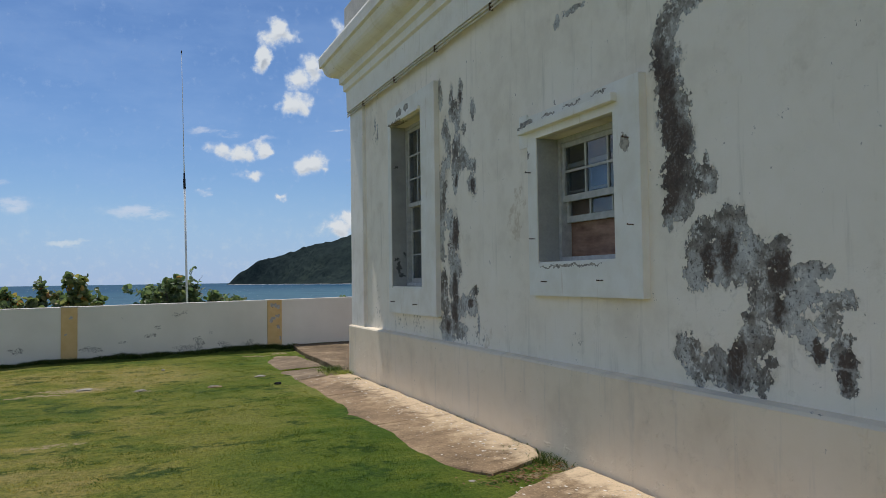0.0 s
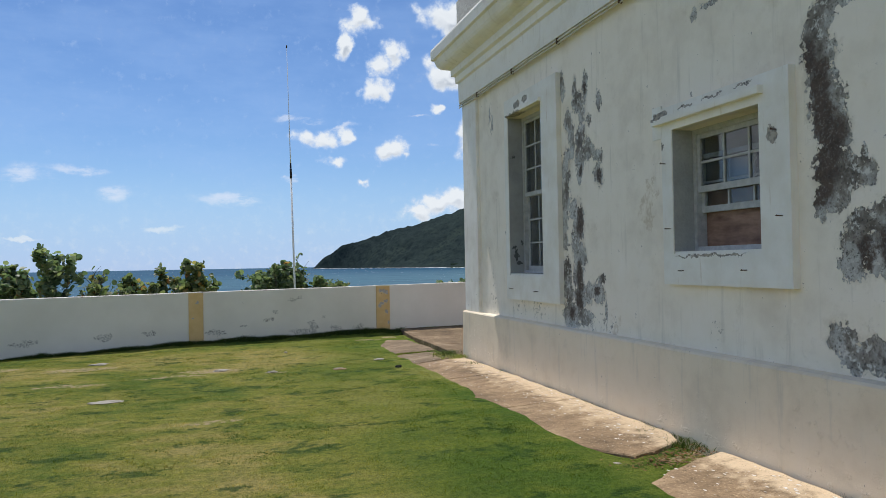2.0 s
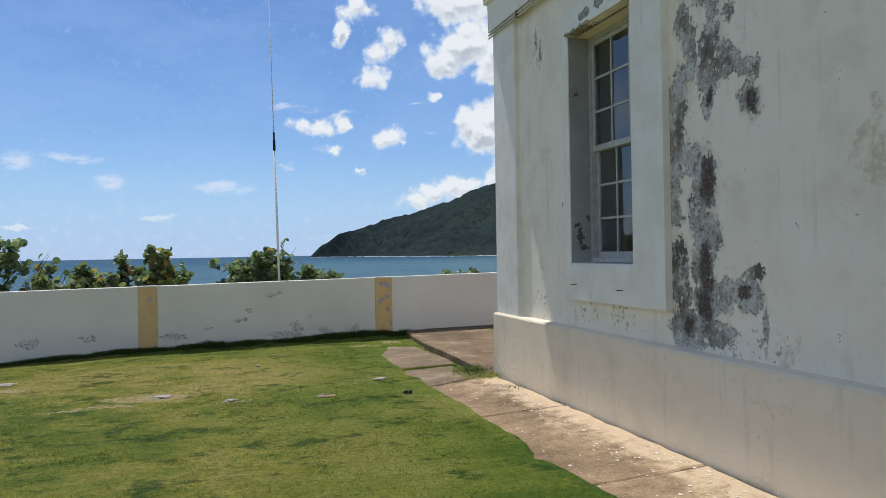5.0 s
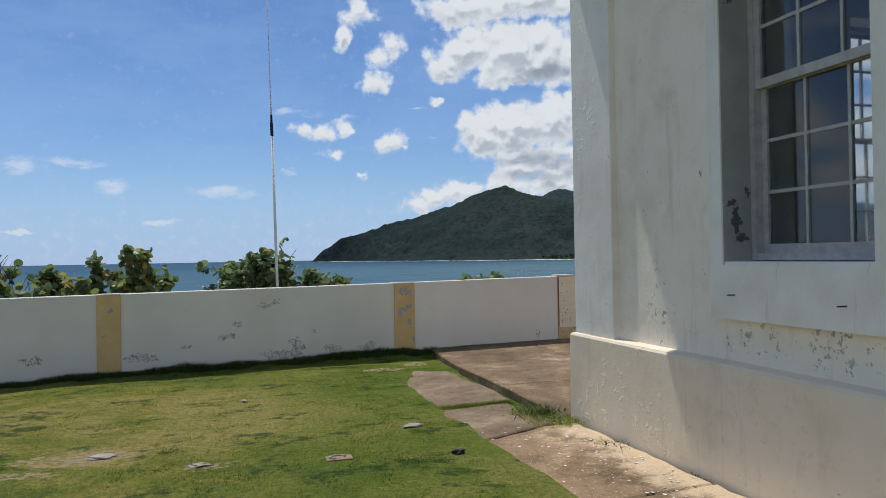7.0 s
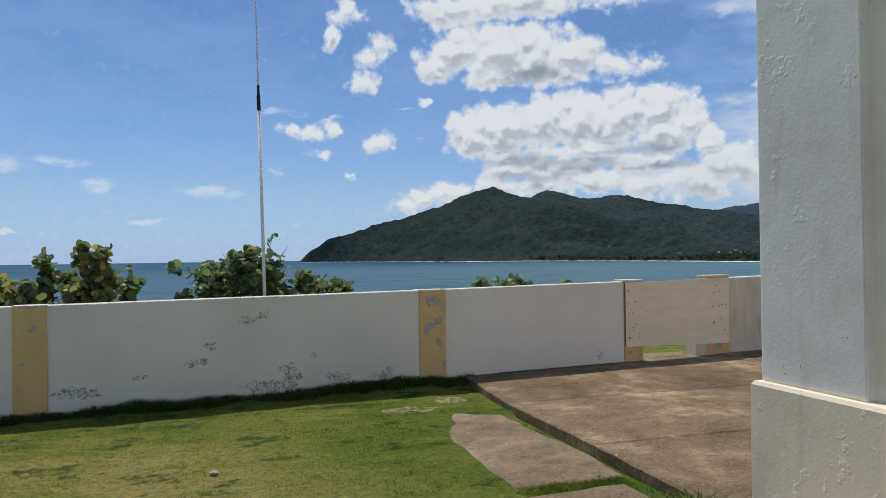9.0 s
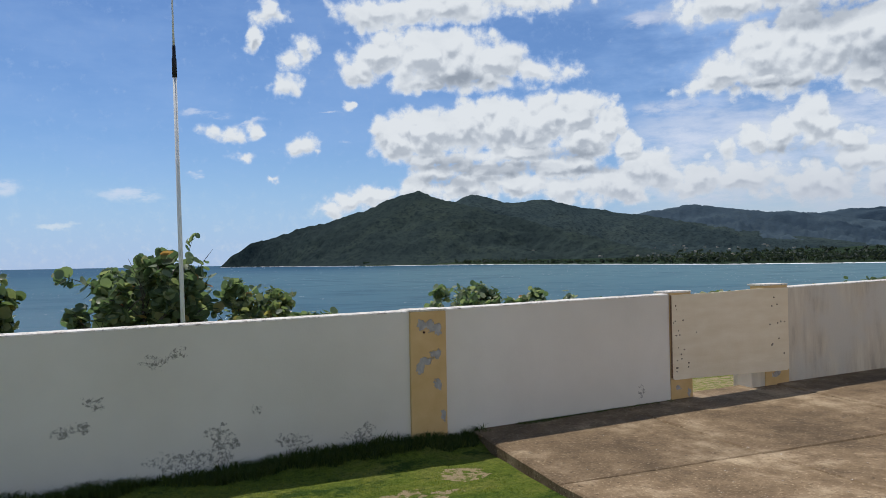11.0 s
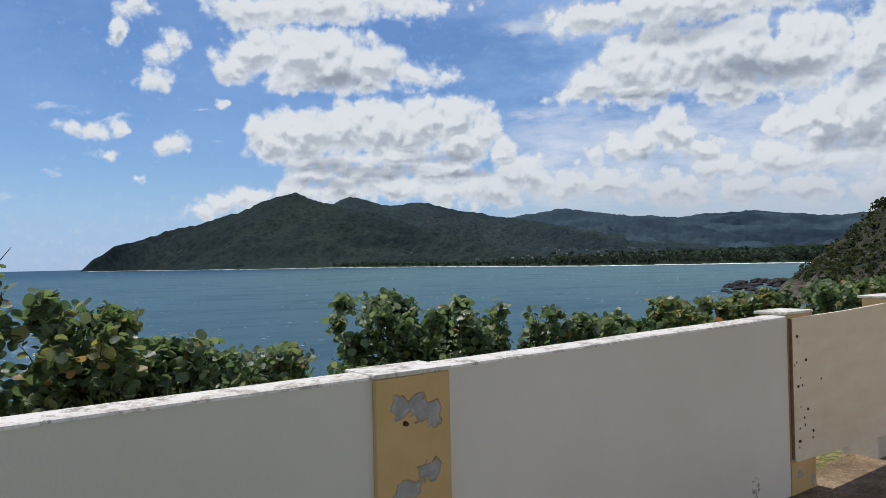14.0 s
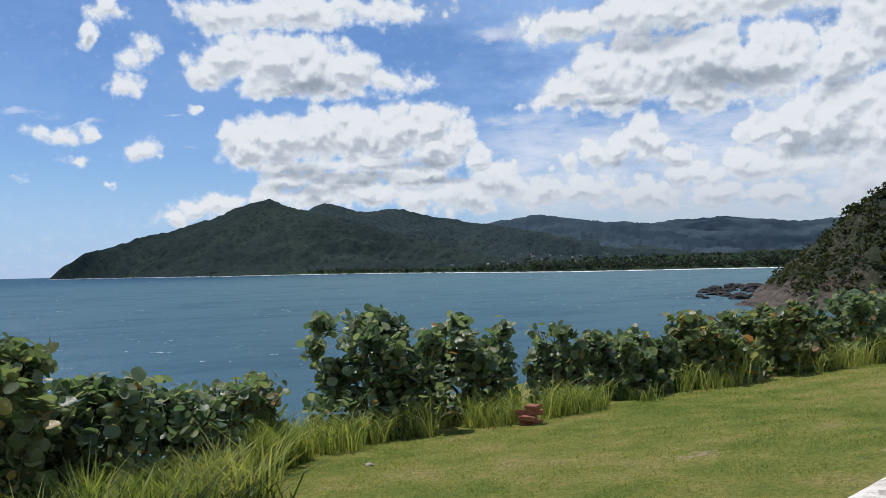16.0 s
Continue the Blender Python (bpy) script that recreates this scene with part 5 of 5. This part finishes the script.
# ---- sea grape bushes ----
def bush(at, r, h, n_leaf, seed, mat, label, leaf=0.085, bare=0, squash=1.0):
    rnd = random.Random(seed)
    x, y = at
    z = ground_z(x, y)
    b = thing("sea_grape_bush", (x, y, z), label, "bush", "sea grape bushes along the sea edge")
    wood, tips = bmesh.new(), []
    for i in range(9 + bare):
        a = 2 * math.pi * (i + rnd.random() * 0.7) / (9 + bare)
        reach, top = r * rnd.uniform(0.25, 0.95), h * rnd.uniform(0.62, 1.0)
        p0 = Vector((x + 0.12 * math.cos(a), y + 0.12 * math.sin(a) * squash, z - 0.1))
        p3 = Vector((x + reach * math.cos(a), y + reach * math.sin(a) * squash, z + top * (1 - 0.35 * (reach / r) ** 2)))
        p1 = p0.lerp(p3, 0.35) + Vector((rnd.gauss(0, .12), rnd.gauss(0, .12), rnd.uniform(-.1, .2)))
        p2 = p0.lerp(p3, 0.7) + Vector((rnd.gauss(0, .12), rnd.gauss(0, .12), rnd.uniform(-.05, .15)))
        tube(wood, [p0, p1, p2, p3], [0.035, 0.026, 0.016, 0.006], 5)
        tips += [(p1, p2), (p2, p3), (p2, p3), (p2, p3)]
        for _ in range(6):
            s = p1.lerp(p3, rnd.uniform(0.1, 0.95))
            e = s + Vector((rnd.gauss(0, .28) * r * 0.7, rnd.gauss(0, .28) * r * 0.7 * squash, rnd.uniform(0.05, 0.42) * min(h, 1.4)))
            e.z = min(e.z, z + h * 1.02)
            tube(wood, [s, s.lerp(e, 0.5) + Vector((0, 0, 0.04)), e], [0.012, 0.008, 0.004], 4)
            if i < 9:
                tips.append((s, e))
    for _ in range(8):
        s = rnd.choice(tips)[1]
        e = s + Vector((rnd.gauss(0, .05), rnd.gauss(0, .05), rnd.uniform(0.18, 0.42)))
        e.z = min(e.z, z + h * 0.99)
        tube(wood, [s, s.lerp(e, 0.5) + Vector((rnd.gauss(0, .02), 0, 0)), e], [0.01, 0.007, 0.004], 4)
        tips += [(s, e)] * 4
    part("trunk", wood, M_BARK, b, "bare grey twisted branches", True)
    verts, faces = [], []
    for k in range(n_leaf):
        if k % 10 < 8:
            s, e = rnd.choice(tips)
            c = s.lerp(e, rnd.random() ** 0.6 * 1.04) + Vector((rnd.gauss(0, .075), rnd.gauss(0, .075), rnd.gauss(0, .06)))
        else:
            a, q = rnd.uniform(0, 2 * math.pi), rnd.random() ** 0.5
            zz = z + h * rnd.uniform(0.05, 0.62) * (1 - 0.35 * q)
            c = Vector((x + r * q * math.cos(a), y + r * q * math.sin(a) * squash, zz))
        nrm = Vector((rnd.gauss(0, .65), rnd.gauss(0.1, .65), abs(rnd.gauss(.8, .5)))).normalized()
        t = nrm.orthogonal().normalized()
        t = (Matrix.Rotation(rnd.uniform(0, 6.28), 3, nrm) @ t)
        w = nrm.cross(t)
        L = leaf * rnd.uniform(0.55, 1.25)
        i0 = len(verts)
        verts.append(tuple(c - nrm * L * 0.16))
        for q in range(11):
            a = 2 * math.pi * q / 11
            rr = L * (0.84 if q == 0 else 1.0)
            verts.append(tuple(c + rr * (t * math.cos(a) + w * math.sin(a) * 1.05) + nrm * L * 0.10 * math.cos(2 * a)))
        faces += [(i0, i0 + 1 + q, i0 + 1 + (q + 1) % 11) for q in range(11)]
    under(raw("crown", verts, faces, mat, True), b, "round leathery green leaves")
    return b


G, O = "dense dark green sea grape bush with round leaves", "sea grape bush with some orange and yellow leaves"
BUSHES = [  # x, y, radius, height, leaves, material, label, bare twigs
    (-9.0, 12.0, 1.1, 3.1, 1700, M_LEAF, G, 0), (-10.4, 12.1, 1.1, 2.35, 1000, M_LEAF, G, 0), (-7.3, 12.1, 1.1, 2.5, 420, M_LEAF_DRY, O + " and bare twigs", 9), (-6.2, 12.2, 0.8, 2.4, 900, M_LEAF_DRY, O, 0), (-5.0, 11.9, 0.9, 2.6, 1300, M_LEAF_DRY, O, 0),
    (-2.35, 12.1, 1.2, 2.65, 2100, M_LEAF, "dense green sea grape bush beside the antenna with bare twigs", 8), (-0.65, 12.3, 0.6, 1.75, 850, M_LEAF, G, 0), (-0.75, 11.6, 0.7, 1.65, 1100, M_LEAF_DRY, O, 0),
    (0.3, 12.1, 0.6, 1.25, 850, M_LEAF, G, 0), (1.3, 12.9, 0.8, 1.05, 700, M_LEAF, G, 0), (2.3, 13.8, 0.7, 1.05, 500, M_LEAF_DRY, O, 0),
    (4.75, 14.7, 1.25, 1.75, 1800, M_LEAF, G, 0), (6.35, 14.7, 1.0, 1.65, 1200, M_LEAF, G, 0), (8.1, 14.4, 0.55, 1.3, 500, M_LEAF, G, 0), (9.6, 14.0, 1.0, 1.1, 1300, M_LEAF, G, 0),
    (11.3, 13.6, 1.15, 1.25, 1500, M_LEAF_DRY, O, 0), (13.3, 13.4, 1.3, 1.4, 1600, M_LEAF_DRY, O, 0), (15.8, 13.2, 1.5, 1.4, 1700, M_LEAF, G, 0), (18.8, 13.2, 1.7, 1.4, 1600, M_LEAF_DRY, O, 0), (22.4, 13.4, 2.0, 1.4, 1500, M_LEAF, G, 0),
    (-12.8, 12.2, 1.3, 1.9, 700, M_LEAF, G, 0), (-15.5, 12.0, 1.5, 1.9, 700, M_LEAF, G, 0)]
for i, (x, y, r, h, n, mt, lb, bare) in enumerate(BUSHES):
    bush((x, y), r, h, int(n * 1.8), 100 + i, mt, lb, 0.060 if -1.5 < x < 2.6 else (0.085 if x < -1.5 else 0.070), bare, 0.8)


# ---- grass ----
def blades(name, spots, mat, lo, hi, width, label, seed, lean=0.5, bends=False, level=None):
    rnd = np.random.default_rng(seed)
    n = len(spots)
    p = np.array([(x, y, (level or ground_z)(x, y) - 0.004) for x, y in spots])
    ang = rnd.uniform(0, 2 * np.pi, n)
    hgt = rnd.uniform(lo, hi, n)
    if bends:
        hgt = hgt * np.array([0.75 + 0.55 * fbm(x, y, 1.1, seed * 1.0) for x, y in spots]).clip(0.3, 1.4)
    w = width * rnd.uniform(0.6, 1.2, n)
    side = np.stack([np.cos(ang), np.sin(ang), np.zeros(n)], 1)
    la = rnd.uniform(0, 2 * np.pi, n)
    tilt = np.stack([np.cos(la), np.sin(la), np.zeros(n)], 1) * (lean * hgt * rnd.uniform(0.1, 1.0, n))[:, None]
    up = np.zeros((n, 3))
    up[:, 2] = hgt
    if bends:
        mid = p + tilt * 0.35 + up * 0.62
        v = np.stack([p - side * w[:, None], p + side * w[:, None], mid - side * w[:, None] * 0.8, mid + side * w[:, None] * 0.8, p + tilt * 1.15 + up * 0.95], 1).reshape(-1, 3)
        k = np.arange(n) * 5
        faces = [tuple(q) for q in np.stack([k, k + 1, k + 3, k + 2], 1).tolist()] + [tuple(q) for q in np.stack([k + 2, k + 3, k + 4], 1).tolist()]
    else:
        v = np.stack([p - side * w[:, None], p + side * w[:, None], p + tilt + up], 1).reshape(-1, 3)
        faces = np.arange(3 * n).reshape(-1, 3).tolist()
    return tagged(raw(name, v.tolist(), faces, mat), label, "grass", kind="stuff")


def lawn_spots(n, x0, x1, y0, y1, seed, keep):
    rnd, out = random.Random(seed), []
    while len(out) < n:
        x, y = rnd.uniform(x0, x1), rnd.uniform(y0, y1)
        if keep(x, y):
            out.append((x, y))
    return out


def bush_edge(x):
    return 10.3 + 3.1 * smooth01((x + 0.8) / 4.2) - 0.115 * max(0.0, x - 4.4)


def in_yard(x, y):
    edge = -1.10 + 0.12 * math.sin(y * 1.9) + 0.08 * math.sin(y * 4.3 + 1)
    if y > 3.5:
        edge = -0.15
    return x < edge and y < wall_y(x) - 0.02 and not on_bare(x, y)


blades("turf", lawn_spots(170000, -8.5, -0.2, -9.5, 5.1, 31, in_yard), M_TURF, 0.008, 0.022, 0.0035, "short uneven turf blades on the lawn", 32, 0.9)
blades("turf", lawn_spots(80000, -0.5, 18, 5.7, 14.2, 33, lambda x, y: y > wall_y(x) + 0.3 and y < bush_edge(x) + 0.15 and not on_bare(x, y)), M_TURF_SEA, 0.010, 0.032, 0.005, "short turf blades on the sea-side lawn", 34, 0.9)
blades("clover", lawn_spots(42000, -9.5, -1.1, -9.0, 4.5, 81, lambda x, y: in_yard(x, y) and fbm(x * 0.8, y * 1.25, 1.7, 5.5) > 0.34 - 0.10 * smooth01((x + 3.5) / 2.0)), M_CLOVER, 0.005, 0.018, 0.006, "dark green clumps of clover in the lawn", 82, 1.6)
blades("wall_foot_grass", lawn_spots(24000, -12, 0.2, 4.0, 5.1, 35, lambda x, y: wall_y(x) - 0.20 - 0.16 * fbm(x, 0, 1.3, 6) < y < wall_y(x) - 0.01), M_WEED, 0.03, 0.125, 0.0045, "longer grass along the foot of the wall", 36, 1.3, True)


blades("wall_foot_grass", lawn_spots(2600, 0.1, 2.4, 4.9, 5.4, 51, lambda x, y: wall_y(x) - 0.05 - 0.05 * fbm(x, 0, 2.0, 4) < y < wall_y(x) - 0.005 and fbm(x, y, 1.6, 2) > -0.1), M_WEED, 0.006, 0.020, 0.004, "dark moss and weeds along the foot of the wall", 52, 1.2, False, lambda x, y: 0.012 + 0.03 * max(0.0, y - 3.55))


blades("tall_grass", lawn_spots(4200, -1.4, 8.8, 9.0, 15.5, 37, lambda x, y: bush_edge(x) - 0.15 < y < bush_edge(x) + 0.9 and fbm(x, y, 0.8, 5) > (-0.15 if x < 5 else 0.12)), M_REED, 0.25, 0.75, 0.010, "tall yellow-green grass along the foot of the bushes", 38, 1.0, True)
blades("tall_grass", lawn_spots(6500, -1.6, 3.0, 9.6, 14.2, 57, lambda x, y: bush_edge(x) - 0.1 < y < bush_edge(x) + 0.8 and fbm(x, y, 0.9, 7) > -0.3), M_REED, 0.25, 0.66, 0.011, "bright tall grass standing before the low bushes", 58, 0.7, True)
blades("tall_grass", lawn_spots(3400, -1.2, 1.5, 10.0, 12.2, 61, lambda x, y: 10.15 + 0.5 * smooth01((x + 0.3) / 1.5) < y < 11.35 + 0.45 * (x + 1) and fbm(x, y, 1.4, 3) > -0.1), M_REED, 0.4, 0.8, 0.011, "tall grass at the foot of the near bushes", 62, 0.7, True)
blades("tall_grass", lawn_spots(1400, -1.2, 1.6, 10.2, 12.3, 63, lambda x, y: y < 11.5 + 0.45 * (x + 1)), M_WEED, 0.3, 0.7, 0.012, "dark green coarse grass at the foot of the near bushes", 64, 1.3, True)
blades("tall_grass", lawn_spots(2600, 8.8, 22, 10.8, 14.4, 39, lambda x, y: bush_edge(x) - 0.1 < y < bush_edge(x) + 0.8 and fbm(x, y, 0.7, 5) > 0.05), M_REED, 0.3, 0.8, 0.010, "tall grass among the bushes", 40, 1.0, True)
blades("tall_grass", lawn_spots(2500, -12, -1.4, 9.4, 12.2, 44, lambda x, y: True), M_REED, 0.3, 0.8, 0.010, "tall grass behind the boundary wall", 45, 0.7, True)


def tuft(x, y, n, r, hi, label):
    rnd = random.Random(int(1000 * (x + 50) + y))
    blades("weed_tuft", [(x + rnd.gauss(0, r), y + rnd.gauss(0, r * 1.4)) for _ in range(n)], M_WEED, hi * 0.4, hi, 0.005, label, int(1000 * (x + 50)), 2.0, True, lambda a, b: max(ground_z(a, b), walk_z(a) - 0.03))


for x, y, n, r, hi in ((-0.2, 0.22, 280, 0.11, 0.17), (-0.12, -0.1, 130, 0.06, 0.11), (-0.1, -3.6, 60, 0.05, 0.06), (-0.1, -5.3, 60, 0.05, 0.05), (-0.15, -1.0, 90, 0.06, 0.12), (-0.12, -6.25, 160, 0.08, 0.07), (-0.1, -6.85, 260, 0.09, 0.08), (-0.4, 0.75, 120, 0.12, 0.1)):
    tuft(x, y, n, r, hi, "small green weeds growing from a crack")


blades("dry_grass", lawn_spots(600, -0.45, -0.02, -0.35, 0.5, 71, lambda x, y: fbm(x, y, 3.0, 2) > -0.1), M_REED, 0.02, 0.09, 0.003, "dry straw lying round the weeds at the corner", 72, 3.0, True, lambda x, y: walk_z(x))
blades("turf", lawn_spots(2600, -1.15, -0.22, 0.86, 1.2, 73, lambda x, y: abs(y - 1.02 - 0.04 * math.sin(x * 6)) < 0.11), M_TURF, 0.012, 0.035, 0.004, "short turf growing in the gap between two slabs", 74, 0.9, False, lambda x, y: walk_z(x) - 0.012)
blades("wall_foot_grass", lawn_spots(2600, -0.06, -0.004, -10.5, -0.05, 75, lambda x, y: fbm(0, y, 1.1, 4) > 0.2), M_WEED, 0.05, 0.14, 0.004, "dark moss and tiny weeds along the foot of the plinth", 76, 0.6, False, lambda x, y: -0.12)


# ---- loose stones, bricks ----
def stone(name, at, size, mat, label, cat, group, seed):
    bm = bmesh.new()
    bmesh.ops.create_icosphere(bm, subdivisions=3, radius=1)
    for v in bm.verts:
        v.co *= 1 + 0.6 * noise.noise(v.co * 1.3 + Vector((seed * 3.7, 0, 0))) + 0.25 * noise.noise(v.co * 5 + Vector((seed, 0, 0)))
        v.co = Vector((v.co.x * size[0], v.co.y * size[1], v.co.z * size[2])) + Vector(at)
    tagged(link(name, bm, mat), label, cat, group)


for i, (x, y, a, b) in enumerate(((-1.45, .31, .16, .07), (-.95, -7.05, .10, .08), (-5.5, -2.2, .35, .12), (-3.32, -.3, .14, .05), (-4.1, .3, .22, .07), (-6.2, 2.0, .3, .08), (-2.9, 2.2, .05, .04), (11.3, 9.4, .14, .1), (9.9, 8.3, .12, .09), (3.2, 12.2, .08, .05))):
    stone("stone", (x, y, ground_z(x, y) + 0.012), (a * 0.55, b * 0.8, 0.016), M_STONE, "flat pale stone half sunk in the grass", "stone", "stones in the grass", i + 1)

stone("stone", (-1.35, -0.75, -0.04), (0.05, 0.035, 0.03), M_BAND, "small black lump lying on the grass", "lump", "", 31)
drain = thing("drain_cover", (-2.27, -0.52, -0.07), "small worn concrete drain block sunk in the lawn", "drain")
part("block", boxed(-2.37, -2.16, -0.60, -0.46, -0.15, -0.045, None, 0.012), M_WALK, drain)
bm = bmesh.new()
tube(bm, [(-2.28 + 0.06 * math.cos(a), -0.53 + 0.045 * math.sin(a), -0.043) for a in [0.2 * k for k in range(23)]], [0.012] * 23, 6)
part("ring", bm, M_STONE, drain, "pale pipe rim", True)
rnd = random.Random(77)
for i in range(9):
    bx, by = 6.22 + rnd.uniform(-0.17, 0.17) * (1 if i < 4 else 0.4), 12.9 + rnd.uniform(-0.1, 0.1)
    lev = 0 if i < 4 else (1 if i < 6 else (2 if i < 8 else 3))
    m = Matrix.Translation((bx, by, ground_z(bx, by) + 0.035 + 0.075 * lev)) @ Euler((rnd.gauss(0, .12), rnd.gauss(0, .12), rnd.uniform(0, 3.1))).to_matrix().to_4x4()
    bm = boxed(-0.11, 0.11, -0.055, 0.055, -0.035, 0.035, m, 0.01)
    tagged(link("loose_brick", bm, M_BRICK), "broken red brick in a small heap on the grass", "brick", "heap of bricks")


# ---- concrete paving ----
def slab(name, poly, level, thick, mat, parent, rough=0.02, seed=0.0):
    """A paving slab from a rough outline, its edges broken up and its top slightly uneven."""
    pts = []
    for (x0, y0), (x1, y1) in zip(poly, poly[1:] + poly[:1]):
        n = max(1, round(math.hypot(x1 - x0, y1 - y0) / 0.14))
        for i in range(n):
            k = i / n
            x, y = x0 + (x1 - x0) * k, y0 + (y1 - y0) * k
            pts.append((x + rough * noise.noise((x * 4, y * 4, seed)), y + rough * noise.noise((x * 4, y * 4, seed + 9))))
    bm = bmesh.new()
    up = [bm.verts.new((x, y, level(x, y) - 0.012 + 0.004 * noise.noise((x, y, seed)))) for x, y in pts]
    cx, cy = sum(p[0] for p in pts) / len(pts), sum(p[1] for p in pts) / len(pts)
    inn = []
    for x, y in pts:
        d = math.hypot(cx - x, cy - y)
        inn.append(bm.verts.new((x + (cx - x) / d * 0.018, y + (cy - y) / d * 0.018, level(x, y) + 0.003 * noise.noise((x, y, seed)))))
    lo = [bm.verts.new((x, y, level(x, y) - thick)) for x, y in pts]
    n = len(pts)
    for i in range(n):
        j = (i + 1) % n
        bm.faces.new((lo[i], lo[j], up[j], up[i]))
        bm.faces.new((up[i], up[j], inn[j], inn[i]))
    bm.faces.new(inn)
    bmesh.ops.recalc_face_normals(bm, faces=bm.faces)
    return part(name, bm, mat, parent)


walkway = thing("pavement", (-0.5, -3, 0), "cracked pale concrete walkway along the building", "walkway", "", "structure")
for i, poly in enumerate((
        [(-1.17, 1.94), (-0.62, 3.55), (-0.24, 3.2), (-0.17, 1.55), (-0.20, 1.05), (-1.06, 1.15)],
        [(-0.98, 0.95), (-0.30, 0.88), (-0.20, 0.15), (-0.22, -0.12), (-1.05, -0.36), (-1.18, 0.3)],
        [(-1.12, -0.42), (-0.35, -0.2), (-0.06, -0.25), (-0.03, -2.2), (-1.10, -2.15), (-1.27, -1.2)],
        [(-1.08, -2.17), (-0.03, -2.22), (-0.03, -4.5), (-1.18, -4.5), (-1.02, -3.2)],
        [(-1.18, -4.52), (-0.03, -4.52), (-0.03, -6.5), (-0.12, -6.72), (-0.72, -6.96), (-1.16, -6.1)],
        [(-0.18, -7.25), (-0.03, -7.2), (-0.03, -10.2), (-1.15, -10.2), (-1.10, -7.7), (-0.7, -7.45)],
        [(-1.15, -10.22), (-0.03, -10.22), (-0.03, -16), (-1.12, -16)])):
    slab("slab", poly, lambda x, y, k=i: walk_z(x) + 0.003 * (k % 2), 0.2, M_SLAB if i < 2 else M_WALK, walkway, 0.05, i * 2.0)

yard = thing("pavement", (2, 2.5, 0.1), "stained brown concrete yard with cracked slabs", "yard", "", "structure")


def yard_level(i, j):
    step = 0.003 * ((i + j) % 2) + (0.012 if i == 2 and j == 2 else 0)
    return lambda x, y: 0.012 + step + (0.030 * max(0.0, y - 3.55))


XS, YS = (-0.04, 1.75, 4.0, 6.6, 9.4, 12.5), (0.02, 1.75, 3.55)
for i in range(5):
    for j in range(3):
        x0, x1 = XS[i] + 0.004, XS[i + 1] - 0.004
        y0 = YS[j] + 0.004
        ya, yb = (YS[j + 1] - 0.004,) * 2 if j < 2 else (wall_y(max(x0, 0.1)) + 0.18, wall_y(x1) + 0.18)
        xl = x0 - (0.05 if (i == 0 and j == 0) else 0.0)
        x0 += 0.10 if (i == 0 and j == 2) else 0.0
        slab("slab", [(xl, y0), (x1, y0), (x1, yb), (x0, ya)], yard_level(i, j), 0.3, M_PATIO, yard, 0.012, i * 5.0 + j)
# dead leaves blown into the broken corner of the walkway
rnd = random.Random(8)
verts, faces = [], []
for _ in range(420):
    x, y = rnd.gauss(-0.42, 0.28), rnd.gauss(-7.12, 0.14)
    if x > -0.03:
        continue
    a, L = rnd.uniform(0, 6.3), rnd.uniform(0.008, 0.028)
    z = max(ground_z(x, y), walk_z(x) - 0.03) + rnd.uniform(0.006, 0.02)
    ca, sa, tip = math.cos(a), math.sin(a), rnd.uniform(-0.004, 0.01)
    k = len(verts)
    verts += [(x - L * ca, y - L * sa, z), (x - 0.4 * L * sa, y + 0.4 * L * ca, z + tip), (x + L * ca, y + L * sa, z + 0.004), (x + 0.4 * L * sa, y - 0.4 * L * ca, z + tip)]
    faces.append((k, k + 1, k + 2, k + 3))
tagged(raw("dead_leaves", verts, faces, M_DEAD), "reddish-brown dead leaves in the broken corner of the walkway", "leaves", kind="stuff")
# white flecks of paint fallen on the paving
rnd = random.Random(5)
verts, faces = [], []
for _ in range(1500):
    x, y = -0.08 - abs(rnd.gauss(0, 0.45)), rnd.uniform(-10, 0.5)
    if x < -1.05 or -7.45 < y < -6.65:
        continue
    a, s = rnd.uniform(0, 3.1), 0.002 + 0.013 * rnd.random() ** 4
    k = len(verts)
    for q in range(5):
        t = a + q * 1.256
        verts.append((x + s * math.cos(t) * rnd.uniform(0.5, 1.4), y + s * 1.6 * math.sin(t), walk_z(x) + 0.0040 + 0.001 * rnd.random()))
    faces.append((k, k + 1, k + 2, k + 3, k + 4))
tagged(raw("paint_flakes", verts, faces, M_CAP), "white paint flakes fallen on the walkway", "paint flakes", kind="stuff")
